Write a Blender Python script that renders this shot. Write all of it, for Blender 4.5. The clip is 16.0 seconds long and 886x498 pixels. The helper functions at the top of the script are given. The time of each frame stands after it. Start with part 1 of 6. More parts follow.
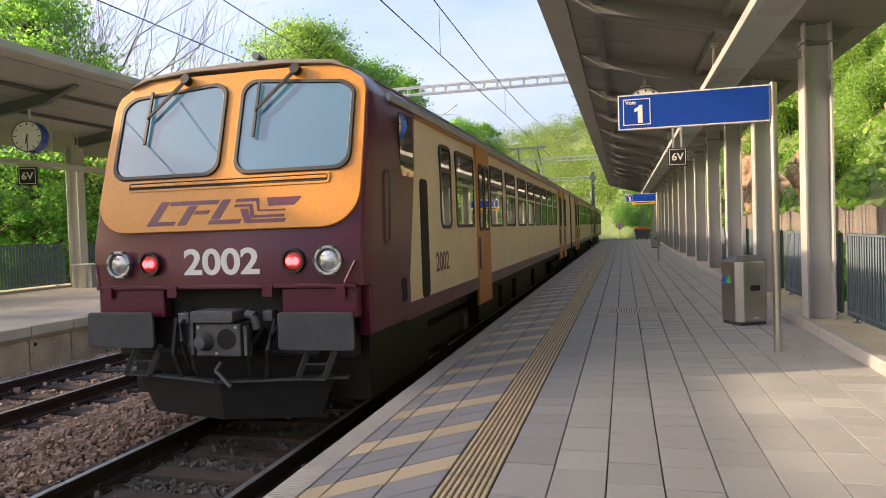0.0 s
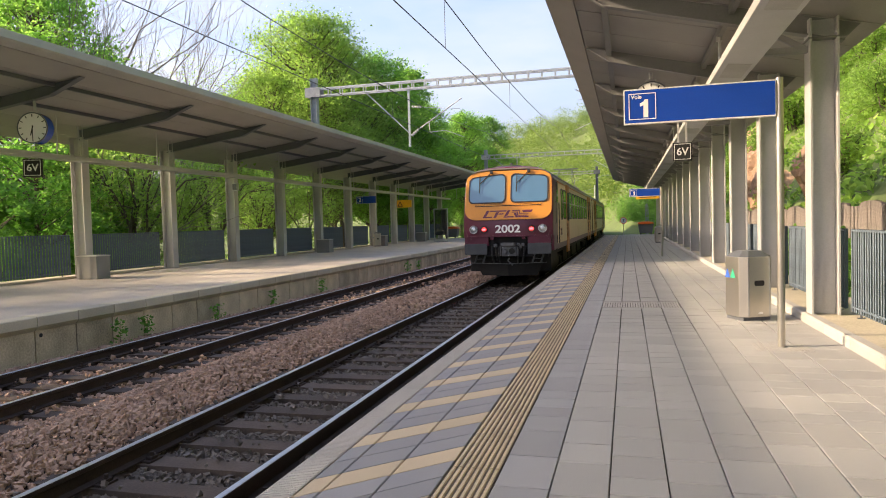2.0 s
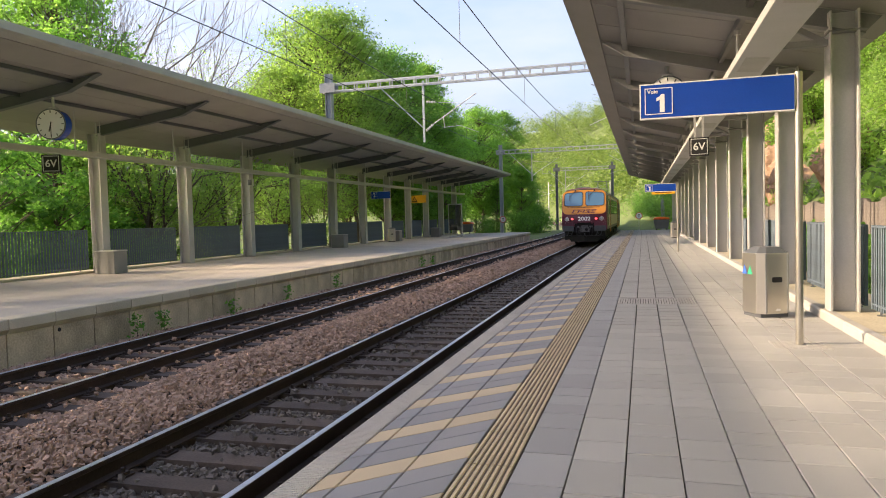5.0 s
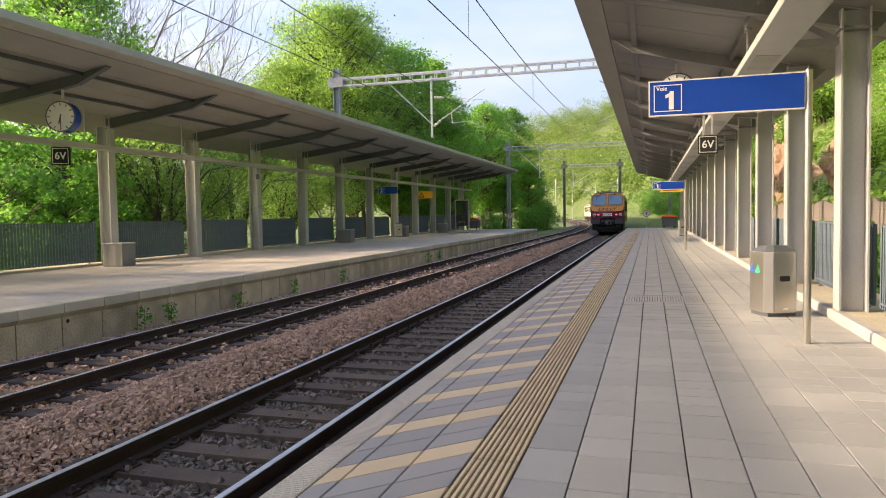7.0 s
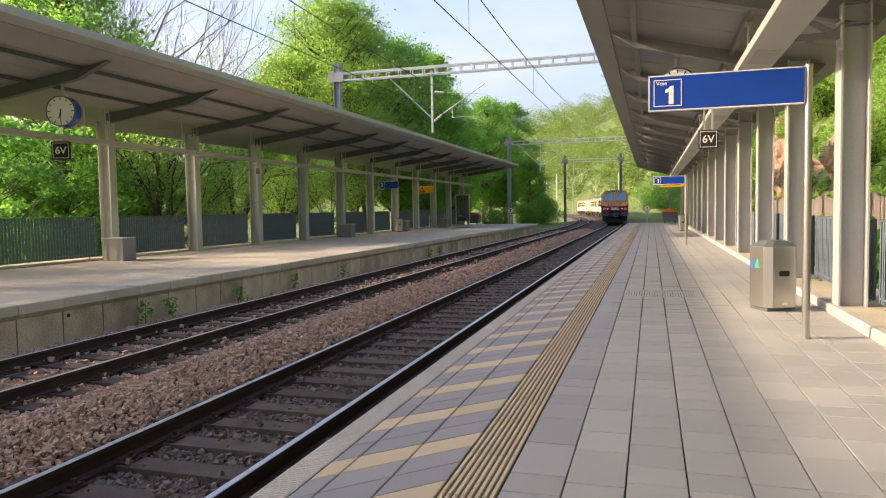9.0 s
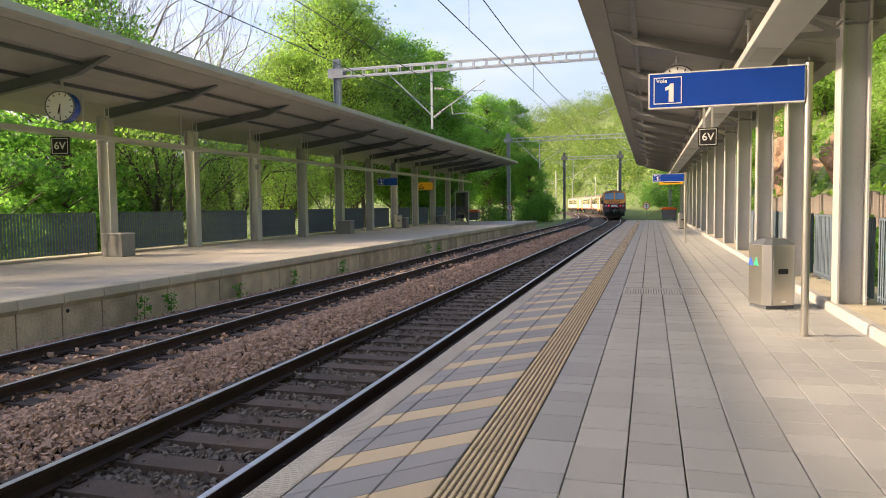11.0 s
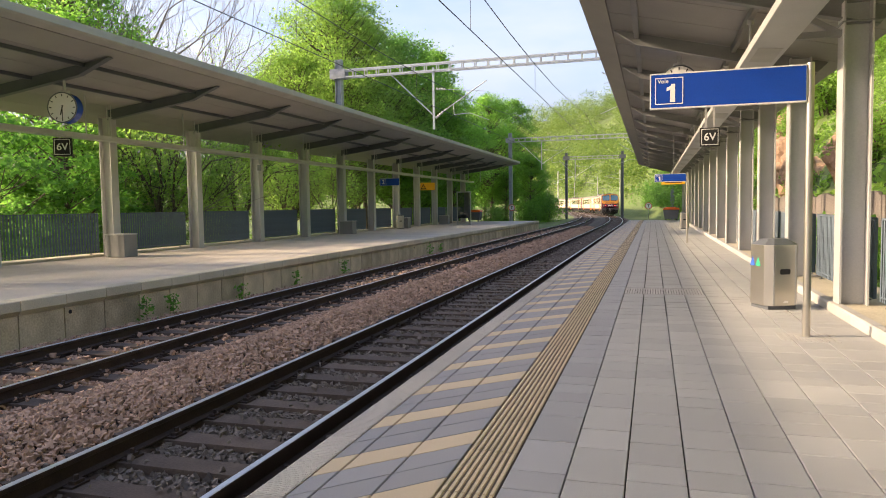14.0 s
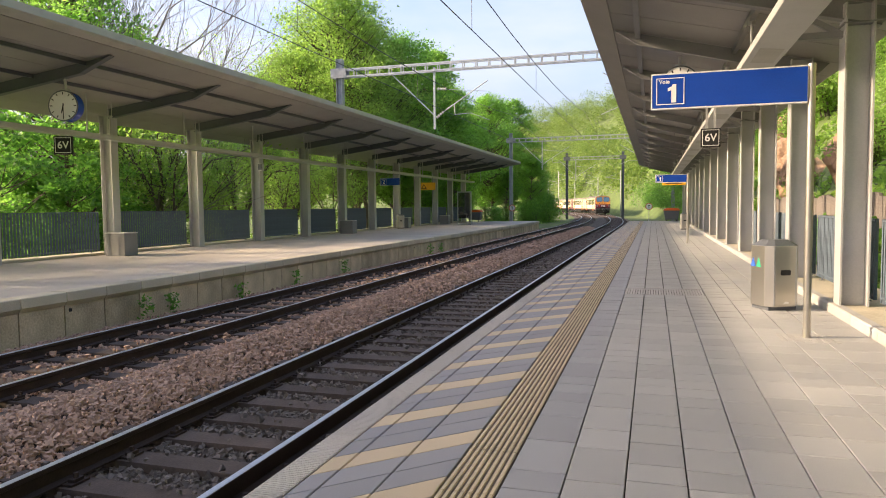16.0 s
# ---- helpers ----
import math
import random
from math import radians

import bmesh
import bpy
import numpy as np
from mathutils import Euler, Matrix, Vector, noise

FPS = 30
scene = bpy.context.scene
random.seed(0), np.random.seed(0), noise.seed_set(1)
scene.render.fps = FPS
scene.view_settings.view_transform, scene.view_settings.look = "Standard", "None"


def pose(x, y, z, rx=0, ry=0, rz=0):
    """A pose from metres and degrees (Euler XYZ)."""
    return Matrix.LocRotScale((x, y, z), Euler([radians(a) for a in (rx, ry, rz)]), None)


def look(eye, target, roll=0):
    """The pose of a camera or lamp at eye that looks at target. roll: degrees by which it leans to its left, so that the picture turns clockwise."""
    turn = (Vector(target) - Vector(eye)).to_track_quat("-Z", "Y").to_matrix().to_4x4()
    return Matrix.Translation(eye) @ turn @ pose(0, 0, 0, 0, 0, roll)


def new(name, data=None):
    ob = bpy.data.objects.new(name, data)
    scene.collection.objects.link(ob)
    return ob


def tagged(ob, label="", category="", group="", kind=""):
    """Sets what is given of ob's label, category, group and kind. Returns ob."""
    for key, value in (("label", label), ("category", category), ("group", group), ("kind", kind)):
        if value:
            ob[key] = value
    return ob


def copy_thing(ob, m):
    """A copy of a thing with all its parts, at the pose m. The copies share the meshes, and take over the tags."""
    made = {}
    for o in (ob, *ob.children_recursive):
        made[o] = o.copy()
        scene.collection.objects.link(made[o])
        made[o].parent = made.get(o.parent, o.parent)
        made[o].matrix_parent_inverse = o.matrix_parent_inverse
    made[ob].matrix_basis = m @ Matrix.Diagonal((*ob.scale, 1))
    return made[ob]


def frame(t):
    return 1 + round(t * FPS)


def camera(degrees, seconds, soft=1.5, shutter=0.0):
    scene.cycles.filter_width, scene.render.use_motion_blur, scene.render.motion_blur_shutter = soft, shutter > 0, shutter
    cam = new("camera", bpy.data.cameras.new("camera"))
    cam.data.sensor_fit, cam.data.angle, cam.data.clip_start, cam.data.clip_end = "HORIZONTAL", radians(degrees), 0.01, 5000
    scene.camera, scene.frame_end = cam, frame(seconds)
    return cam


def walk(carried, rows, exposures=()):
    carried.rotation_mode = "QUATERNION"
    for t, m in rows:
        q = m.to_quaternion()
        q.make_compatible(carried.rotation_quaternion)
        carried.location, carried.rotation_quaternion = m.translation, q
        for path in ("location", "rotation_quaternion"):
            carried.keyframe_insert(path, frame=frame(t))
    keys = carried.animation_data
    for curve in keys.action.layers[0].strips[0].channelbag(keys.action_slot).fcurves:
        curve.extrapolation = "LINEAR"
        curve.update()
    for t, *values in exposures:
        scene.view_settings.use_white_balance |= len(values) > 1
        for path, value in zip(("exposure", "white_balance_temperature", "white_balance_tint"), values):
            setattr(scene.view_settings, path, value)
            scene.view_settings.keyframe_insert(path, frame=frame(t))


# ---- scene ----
cam = camera(65.03, 16.0, soft=1.0)


def eye(x, y, z, yaw, pitch, roll):
    return pose(x, y, z, 90 + pitch, 0, -yaw) @ pose(0, 0, 0, 0, 0, roll)


ROWS = [
    (0.0, 3.664, 0.020, 1.393, -14.63, -1.62, -1.88),
    (0.5, 3.663, 0.010, 1.391, -14.78, -1.61, -1.72),
    (1.0, 3.659, 0.006, 1.391, -14.80, -1.81, -1.65),
    (1.5, 3.659, 0.008, 1.390, -14.81, -1.84, -1.58),
    (2.0, 3.653, 0.002, 1.391, -14.91, -2.13, -1.57),
    (2.5, 3.651, 0.017, 1.385, -15.22, -2.26, -1.55),
    (3.0, 3.644, 0.007, 1.392, -15.53, -2.24, -1.71),
    (3.5, 3.647, 0.011, 1.397, -15.88, -2.18, -1.75),
    (4.0, 3.651, 0.013, 1.398, -16.09, -2.19, -1.70),
    (6.5, 3.651, 0.022, 1.395, -16.24, -2.98, -1.13),
    (7.0, 3.649, 0.011, 1.394, -16.65, -2.82, -1.01),
    (7.5, 3.651, 0.005, 1.395, -16.89, -2.80, -0.92),
    (8.0, 3.656, 0.004, 1.395, -17.04, -2.85, -0.90),
    (8.5, 3.660, 0.003, 1.395, -16.92, -2.95, -0.97),
    (9.0, 3.662, 0.004, 1.394, -16.71, -3.25, -0.99),
    (11.5, 3.659, -0.002, 1.395, -16.65, -3.52, -0.77),
    (12.0, 3.660, 0.005, 1.397, -16.69, -3.45, -0.78),
    (12.5, 3.661, 0.001, 1.396, -16.77, -3.38, -0.78),
    (13.0, 3.661, 0.002, 1.395, -16.76, -3.39, -0.84),
    (13.5, 3.660, -0.000, 1.395, -16.76, -3.51, -0.79),
    (14.0, 3.666, -0.003, 1.400, -16.81, -3.50, -0.86),
    (14.5, 3.659, 0.000, 1.395, -16.82, -3.58, -0.78),
    (15.0, 3.660, 0.004, 1.394, -16.85, -3.65, -0.76),
    (15.5, 3.661, -0.002, 1.395, -16.86, -3.58, -0.68),
    (16.0, 3.663, -0.003, 1.395, -16.83, -3.50, -0.64),
]
walk(cam, [(r[0], eye(*r[1:])) for r in ROWS], exposures=[(0.0, 2.42, 7300, 16), (16.0, 2.42, 7300, 16)])

# ---- light ----
SUN_DIR = Vector((0.95, 0.26, -0.412)).normalized()
world = bpy.data.worlds.new("sky")
scene.world = world
world.use_nodes = True
wn = world.node_tree.nodes
sky = wn.new("ShaderNodeTexSky")
sky.sky_type = "NISHITA"
sky.sun_disc = False
sky.sun_elevation = math.asin(-SUN_DIR.z)
sky.sun_rotation = math.atan2(-SUN_DIR.x, -SUN_DIR.y)
sky.air_density, sky.dust_density, sky.ozone_density = 1.0, 6.0, 2.5
wn["Background"].inputs[1].default_value = 0.15
coord, cloud, fade, veil = (wn.new(k) for k in ("ShaderNodeTexCoord", "ShaderNodeTexNoise", "ShaderNodeMapRange", "ShaderNodeHueSaturation"))
stretch = wn.new("ShaderNodeMapping")
stretch.inputs["Scale"].default_value = (1.6, 1.6, 5.0)
cloud.inputs["Scale"].default_value, cloud.inputs["Detail"].default_value = 2.2, 6
fade.inputs["From Min"].default_value, fade.inputs["From Max"].default_value = 0.35, 0.68
fade.inputs["To Min"].default_value, fade.inputs["To Max"].default_value = 1.25, 0.9
haze = wn.new("ShaderNodeMix")       # thin high cloud over the whole sky
haze.data_type = "RGBA"
haze.inputs[0].default_value = 0.62
puff = wn.new("ShaderNodeMapRange")
puff.inputs["From Min"].default_value, puff.inputs["From Max"].default_value = 0.42, 0.70
white = wn.new("ShaderNodeMix")
white.data_type = "RGBA"
white.inputs[6].default_value, white.inputs[7].default_value = (0.52, 0.66, 1.08, 1), (0.72, 0.80, 1.06, 1)
wl = world.node_tree.links
wl.new(coord.outputs["Generated"], stretch.inputs[0])
wl.new(stretch.outputs[0], cloud.inputs["Vector"])
wl.new(cloud.outputs["Fac"], fade.inputs["Value"])
wl.new(sky.outputs[0], veil.inputs["Color"])
wl.new(fade.outputs[0], veil.inputs["Saturation"])
wl.new(cloud.outputs["Fac"], puff.inputs["Value"])
wl.new(puff.outputs[0], white.inputs[0])
wl.new(veil.outputs[0], haze.inputs[6])
wl.new(white.outputs[2], haze.inputs[7])
wl.new(haze.outputs[2], wn["Background"].inputs[0])
sun = new("sun", bpy.data.lights.new("sun", "SUN"))
sun.data.energy, sun.data.angle, sun.data.color = 1.5, radians(1.0), (1.0, 0.83, 0.60)
sun.matrix_world = look((-60, -20, 40), Vector((-60, -20, 40)) + SUN_DIR)


# ---- materials ----
def mat(name, color, rough=0.6, metal=0.0, scale=6.0, var=0.15, bump=0.1, fine=60.0, random_piece=0.0, spec=0.5, island=False):
    """A painted or mineral surface with tone changes at two scales and a fine relief."""
    m = bpy.data.materials.new(name)
    m.use_nodes = True
    nt = m.node_tree
    b = nt.nodes["Principled BSDF"]
    tc = nt.nodes.new("ShaderNodeTexCoord")
    n1, n2 = nt.nodes.new("ShaderNodeTexNoise"), nt.nodes.new("ShaderNodeTexNoise")
    n1.inputs["Scale"].default_value, n1.inputs["Detail"].default_value = scale, 5
    n2.inputs["Scale"].default_value, n2.inputs["Detail"].default_value = fine, 3
    nt.links.new(tc.outputs["Object"], n1.inputs["Vector"])
    nt.links.new(tc.outputs["Object"], n2.inputs["Vector"])
    add = nt.nodes.new("ShaderNodeMath")
    add.operation = "ADD"
    nt.links.new(n1.outputs["Fac"], add.inputs[0])
    nt.links.new(n2.outputs["Fac"], add.inputs[1])
    value = add.outputs[0]
    if random_piece:
        src = nt.nodes.new("ShaderNodeNewGeometry").outputs["Random Per Island"] if island else nt.nodes.new("ShaderNodeObjectInfo").outputs["Random"]
        mul = nt.nodes.new("ShaderNodeMath")
        mul.operation = "MULTIPLY_ADD"
        nt.links.new(src, mul.inputs[0])
        mul.inputs[1].default_value = random_piece
        nt.links.new(value, mul.inputs[2])
        value = mul.outputs[0]
    ramp = nt.nodes.new("ShaderNodeMapRange")
    ramp.inputs["From Min"].default_value, ramp.inputs["From Max"].default_value = 0.6, 1.4 + random_piece
    ramp.inputs["To Min"].default_value, ramp.inputs["To Max"].default_value = 1 - var, 1 + var
    nt.links.new(value, ramp.inputs["Value"])
    mix = nt.nodes.new("ShaderNodeVectorMath")
    mix.operation = "SCALE"
    mix.inputs[0].default_value = color
    nt.links.new(ramp.outputs[0], mix.inputs["Scale"])
    nt.links.new(mix.outputs[0], b.inputs["Base Color"])
    b.inputs["Roughness"].default_value, b.inputs["Metallic"].default_value = rough, metal
    b.inputs["Specular IOR Level"].default_value = spec
    if bump:
        bp = nt.nodes.new("ShaderNodeBump")
        bp.inputs["Strength"].default_value, bp.inputs["Distance"].default_value = bump, 0.01
        nt.links.new(n2.outputs["Fac"], bp.inputs["Height"])
        nt.links.new(bp.outputs[0], b.inputs["Normal"])
    return m


def leaf_mat(name, color, tip, glow=0.5):
    """Leaves that let light through; the tone changes from leaf to leaf."""
    m = bpy.data.materials.new(name)
    m.use_nodes = True
    nt = m.node_tree
    b = nt.nodes["Principled BSDF"]
    geo = nt.nodes.new("ShaderNodeNewGeometry")
    oi = nt.nodes.new("ShaderNodeObjectInfo")
    add = nt.nodes.new("ShaderNodeMath")
    add.operation = "MULTIPLY_ADD"
    nt.links.new(oi.outputs["Random"], add.inputs[0])
    add.inputs[1].default_value = 0.35
    nt.links.new(geo.outputs["Random Per Island"], add.inputs[2])
    ramp = nt.nodes.new("ShaderNodeValToRGB")
    ramp.color_ramp.elements[0].color, ramp.color_ramp.elements[1].color = (*color, 1), (*tip, 1)
    ramp.color_ramp.elements[1].position = 1.0
    nt.links.new(add.outputs[0], ramp.inputs[0])
    nt.links.new(ramp.outputs[0], b.inputs["Base Color"])
    b.inputs["Roughness"].default_value = 0.55
    tr = nt.nodes.new("ShaderNodeBsdfTranslucent")
    lift = nt.nodes.new("ShaderNodeVectorMath")
    lift.operation = "SCALE"
    lift.inputs["Scale"].default_value = 2.9
    nt.links.new(ramp.outputs[0], lift.inputs[0])
    nt.links.new(lift.outputs[0], tr.inputs["Color"])
    mx = nt.nodes.new("ShaderNodeMixShader")
    mx.inputs[0].default_value = glow
    nt.links.new(b.outputs[0], mx.inputs[1])
    nt.links.new(tr.outputs[0], mx.inputs[2])
    nt.links.new(mx.outputs[0], nt.nodes["Material Output"].inputs["Surface"])
    return m


def glass_mat(name, tint=(0.02, 0.025, 0.03), rough=0.03, ior=1.8, coat=1.0):
    m = bpy.data.materials.new(name)
    m.use_nodes = True
    b = m.node_tree.nodes["Principled BSDF"]
    b.inputs["Base Color"].default_value = (*tint, 1)
    b.inputs["Roughness"].default_value = rough
    b.inputs["Specular IOR Level"].default_value = 1.0
    b.inputs["IOR"].default_value = ior
    b.inputs["Coat Weight"].default_value = coat
    b.inputs["Coat Roughness"].default_value = 0.02
    return m


def lamp_mat(name, color, strength):
    m = bpy.data.materials.new(name)
    m.use_nodes = True
    b = m.node_tree.nodes["Principled BSDF"]
    b.inputs["Base Color"].default_value = (*color, 1)
    b.inputs["Emission Color"].default_value = (*color, 1)
    b.inputs["Emission Strength"].default_value = strength
    return m


PAVE = mat("grey_concrete_paver", (0.365, 0.36, 0.345), 0.75, scale=1.3, var=0.22, bump=0.25, fine=140, random_piece=0.5)
PAVE_BLUE = mat("blue_grey_paver", (0.25, 0.25, 0.265), 0.7, scale=1.5, var=0.2, bump=0.25, fine=140, random_piece=0.5)
PAVE_BEIGE = mat("beige_paver", (0.52, 0.42, 0.29), 0.75, scale=2, var=0.2, bump=0.25, fine=140, random_piece=0.5)
EDGE_STONE = mat("pale_edge_stone", (0.40, 0.385, 0.36), 0.8, scale=2.5, var=0.2, bump=0.3, fine=90, random_piece=0.4)
PAVE_EDGE = mat("cool_grey_paver", (0.30, 0.30, 0.305), 0.72, scale=1.5, var=0.2, bump=0.25, fine=140, random_piece=0.5)
RIB_BEIGE = mat("beige_rib", (0.52, 0.42, 0.28), 0.7, scale=3, var=0.2, bump=0.2)
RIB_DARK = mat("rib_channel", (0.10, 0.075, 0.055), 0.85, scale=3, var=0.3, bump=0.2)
JOINT = mat("dark_joint", (0.06, 0.056, 0.052), 0.95, scale=4, var=0.3, bump=0.2)
CONCRETE = mat("weathered_concrete", (0.50, 0.45, 0.34), 0.85, scale=1.2, var=0.35, bump=0.35, fine=45, random_piece=0.4)
WALL_CONC = mat("stained_wall_concrete", (0.47, 0.385, 0.26), 0.9, scale=2.6, var=0.6, bump=0.35, fine=30, random_piece=0.5)
PLATFORM = mat("pale_platform_asphalt", (0.46, 0.415, 0.355), 0.85, scale=0.7, var=0.25, bump=0.3, fine=70)
STEEL = mat("grey_painted_steel", (0.21, 0.21, 0.212), 0.45, 0.1, scale=2.5, var=0.12, bump=0.03)
STEEL_LIGHT = mat("light_painted_steel", (0.46, 0.46, 0.455), 0.4, 0.1, scale=2.5, var=0.1, bump=0.03)
STEEL_DARK = mat("dark_painted_steel", (0.10, 0.11, 0.125), 0.45, 0.1, scale=2.5, var=0.15, bump=0.03)
ROOF = mat("brown_grey_roof_sheet", (0.33, 0.315, 0.30), 0.55, 0.1, scale=1.2, var=0.2, bump=0.05, random_piece=0.3)
FASCIA = mat("pale_fascia", (0.40, 0.395, 0.37), 0.5, 0.1, scale=2, var=0.2, bump=0.05)
FENCE = mat("dark_blue_fence_paint", (0.085, 0.12, 0.16), 0.55, 0.0, scale=4, var=0.3, bump=0.05)
GALV = mat("galvanised_steel", (0.45, 0.46, 0.47), 0.4, 0.75, scale=6, var=0.2, bump=0.05)
MAST = mat("blue_grey_galvanised_mast", (0.27, 0.29, 0.33), 0.5, 0.3, scale=4, var=0.25, bump=0.05)
STAINLESS = mat("brushed_stainless", (0.50, 0.475, 0.43), 0.33, 0.9, scale=2, var=0.12, bump=0.05, fine=200)
RAIL_RUST = mat("rusty_rail", (0.045, 0.030, 0.024), 0.7, 0.3, scale=5, var=0.35, bump=0.2)
RAIL_TOP = mat("polished_rail_head", (0.55, 0.57, 0.60), 0.38, 0.85, scale=9, var=0.15, bump=0.02)
SLEEPER = mat("dark_wood_sleeper", (0.075, 0.055, 0.044), 0.85, scale=5, var=0.45, bump=0.5, fine=40, random_piece=0.5)
BALLAST = mat("brown_ballast_stone", (0.38, 0.25, 0.18), 0.9, scale=2, var=0.4, bump=0.3, fine=50, random_piece=1.2, island=True)
BALLAST_DARK = mat("oil_darkened_ballast", (0.13, 0.112, 0.10), 0.9, scale=2, var=0.4, bump=0.3, fine=50, random_piece=1.2, island=True)
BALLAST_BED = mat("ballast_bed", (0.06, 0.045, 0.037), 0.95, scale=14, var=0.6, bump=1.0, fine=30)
GROUND = mat("earth_and_grass", (0.085, 0.125, 0.035), 0.95, scale=0.25, var=0.5, bump=0.6, fine=3)
ROCK = mat("reddish_rock", (0.26, 0.165, 0.105), 0.9, scale=0.8, var=0.4, bump=0.8, fine=6)
BARK = mat("brown_bark", (0.085, 0.065, 0.048), 0.9, scale=3, var=0.4, bump=0.6, fine=20)
BARK_GREY = mat("grey_twig_bark", (0.19, 0.165, 0.15), 0.9, scale=3, var=0.3, bump=0.4, fine=20)
LEAF_A = leaf_mat("spring_leaf", (0.04, 0.12, 0.014), (0.20, 0.36, 0.045), 0.58)
LEAF_B = leaf_mat("yellow_spring_leaf", (0.20, 0.17, 0.02), (0.48, 0.37, 0.055), 0.5)
LEAF_C = leaf_mat("deep_green_leaf", (0.028, 0.10, 0.012), (0.15, 0.32, 0.034), 0.6)
LEAF_D = leaf_mat("mid_green_leaf", (0.03, 0.10, 0.012), (0.15, 0.30, 0.036), 0.55)
LEAF_FAR = leaf_mat("far_wood_leaf", (0.045, 0.11, 0.012), (0.20, 0.27, 0.04), 0.35)
BLUE = mat("blue_grey_paver", (0.25, 0.25, 0.265), 0.7, scale=1.5, var=0.2, bump=0.25, fine=140, random_piece=0.5)
PAVE_BEIGE = mat("beige_paver", (0.52, 0.42, 0.29), 0.75, scale=2, var=0.2, bump=0.25, fine=140, random_piece=0.5)
EDGE_STONE = mat("pale_edge_stone", (0.40, 0.385, 0.36), 0.8, scale=2.5, var=0.2, bump=0.3, fine=90, random_piece=0.4)
PAVE_EDGE = mat("cool_grey_paver", (0.30, 0.30, 0.305), 0.72, scale=1.5, var=0.2, bump=0.25, fine=140, random_piece=0.5)
RIB_BEIGE = mat("beige_rib", (0.52, 0.42, 0.28), 0.7, scale=3, var=0.2, bump=0.2)
RIB_DARK = mat("rib_channel", (0.10, 0.075, 0.055), 0.85, scale=3, var=0.3, bump=0.2)
JOINT = mat("dark_joint", (0.06, 0.056, 0.052), 0.95, scale=4, var=0.3, bump=0.2)
CONCRETE = mat("weathered_concrete", (0.50, 0.45, 0.34), 0.85, scale=1.2, var=0.35, bump=0.35, fine=45, random_piece=0.4)
WALL_CONC = mat("stained_wall_concrete", (0.47, 0.385, 0.26), 0.9, scale=2.6, var=0.6, bump=0.35, fine=30, random_piece=0.5)
PLATFORM = mat("pale_platform_asphalt", (0.46, 0.415, 0.355), 0.85, scale=0.7, var=0.25, bump=0.3, fine=70)
STEEL = mat("grey_painted_steel", (0.21, 0.21, 0.212), 0.45, 0.1, scale=2.5, var=0.12, bump=0.03)
STEEL_LIGHT = mat("light_painted_steel", (0.46, 0.46, 0.455), 0.4, 0.1, scale=2.5, var=0.1, bump=0.03)
STEEL_DARK = mat("dark_painted_steel", (0.10, 0.11, 0.125), 0.45, 0.1, scale=2.5, var=0.15, bump=0.03)
ROOF = mat("brown_grey_roof_sheet", (0.33, 0.315, 0.30), 0.55, 0.1, scale=1.2, var=0.2, bump=0.05, random_piece=0.3)
FASCIA = mat("pale_fascia", (0.40, 0.395, 0.37), 0.5, 0.1, scale=2, var=0.2, bump=0.05)
FENCE = mat("dark_blue_fence_paint", (0.085, 0.12, 0.16), 0.55, 0.0, scale=4, var=0.3, bump=0.05)
GALV = mat("galvanised_steel", (0.45, 0.46, 0.47), 0.4, 0.75, scale=6, var=0.2, bump=0.05)
MAST = mat("blue_grey_galvanised_mast", (0.27, 0.29, 0.33), 0.5, 0.3, scale=4, var=0.25, bump=0.05)
STAINLESS = mat("brushed_stainless", (0.50, 0.475, 0.43), 0.33, 0.9, scale=2, var=0.12, bump=0.05, fine=200)
RAIL_RUST = mat("rusty_rail", (0.045, 0.030, 0.024), 0.7, 0.3, scale=5, var=0.35, bump=0.2)
RAIL_TOP = mat("polished_rail_head", (0.55, 0.57, 0.60), 0.38, 0.85, scale=9, var=0.15, bump=0.02)
SLEEPER = mat("dark_wood_sleeper", (0.075, 0.055, 0.044), 0.85, scale=5, var=0.45, bump=0.5, fine=40, random_piece=0.5)
BALLAST = mat("brown_ballast_stone", (0.38, 0.25, 0.18), 0.9, scale=2, var=0.4, bump=0.3, fine=50, random_piece=1.2, island=True)
BALLAST_DARK = mat("oil_darkened_ballast", (0.13, 0.112, 0.10), 0.9, scale=2, var=0.4, bump=0.3, fine=50, random_piece=1.2, island=True)
BALLAST_BED = mat("ballast_bed", (0.06, 0.045, 0.037), 0.95, scale=14, var=0.6, bump=1.0, fine=30)
GROUND = mat("earth_and_grass", (0.085, 0.125, 0.035), 0.95, scale=0.25, var=0.5, bump=0.6, fine=3)
ROCK = mat("reddish_rock", (0.26, 0.165, 0.105), 0.9, scale=0.8, var=0.4, bump=0.8, fine=6)
BARK = mat("brown_bark", (0.085, 0.065, 0.048), 0.9, scale=3, var=0.4, bump=0.6, fine=20)
BARK_GREY = mat("grey_twig_bark", (0.19, 0.165, 0.15), 0.9, scale=3, var=0.3, bump=0.4, fine=20)
LEAF_A = leaf_mat("spring_leaf", (0.06, 0.165, 0.022), (0.16, 0.32, 0.045), 0.58)
LEAF_B = leaf_mat("yellow_spring_leaf", (0.105, 0.18, 0.026), (0.23, 0.32, 0.05), 0.55)
LEAF_C = leaf_mat("deep_green_leaf", (0.04, 0.135, 0.018), (0.12, 0.28, 0.034), 0.6)
LEAF_D = leaf_mat("mid_green_leaf", (0.045, 0.14, 0.018), (0.13, 0.28, 0.038), 0.55)
LEAF_FAR = leaf_mat("far_wood_leaf", (0.05, 0.12, 0.016), (0.16, 0.24, 0.04), 0.35)
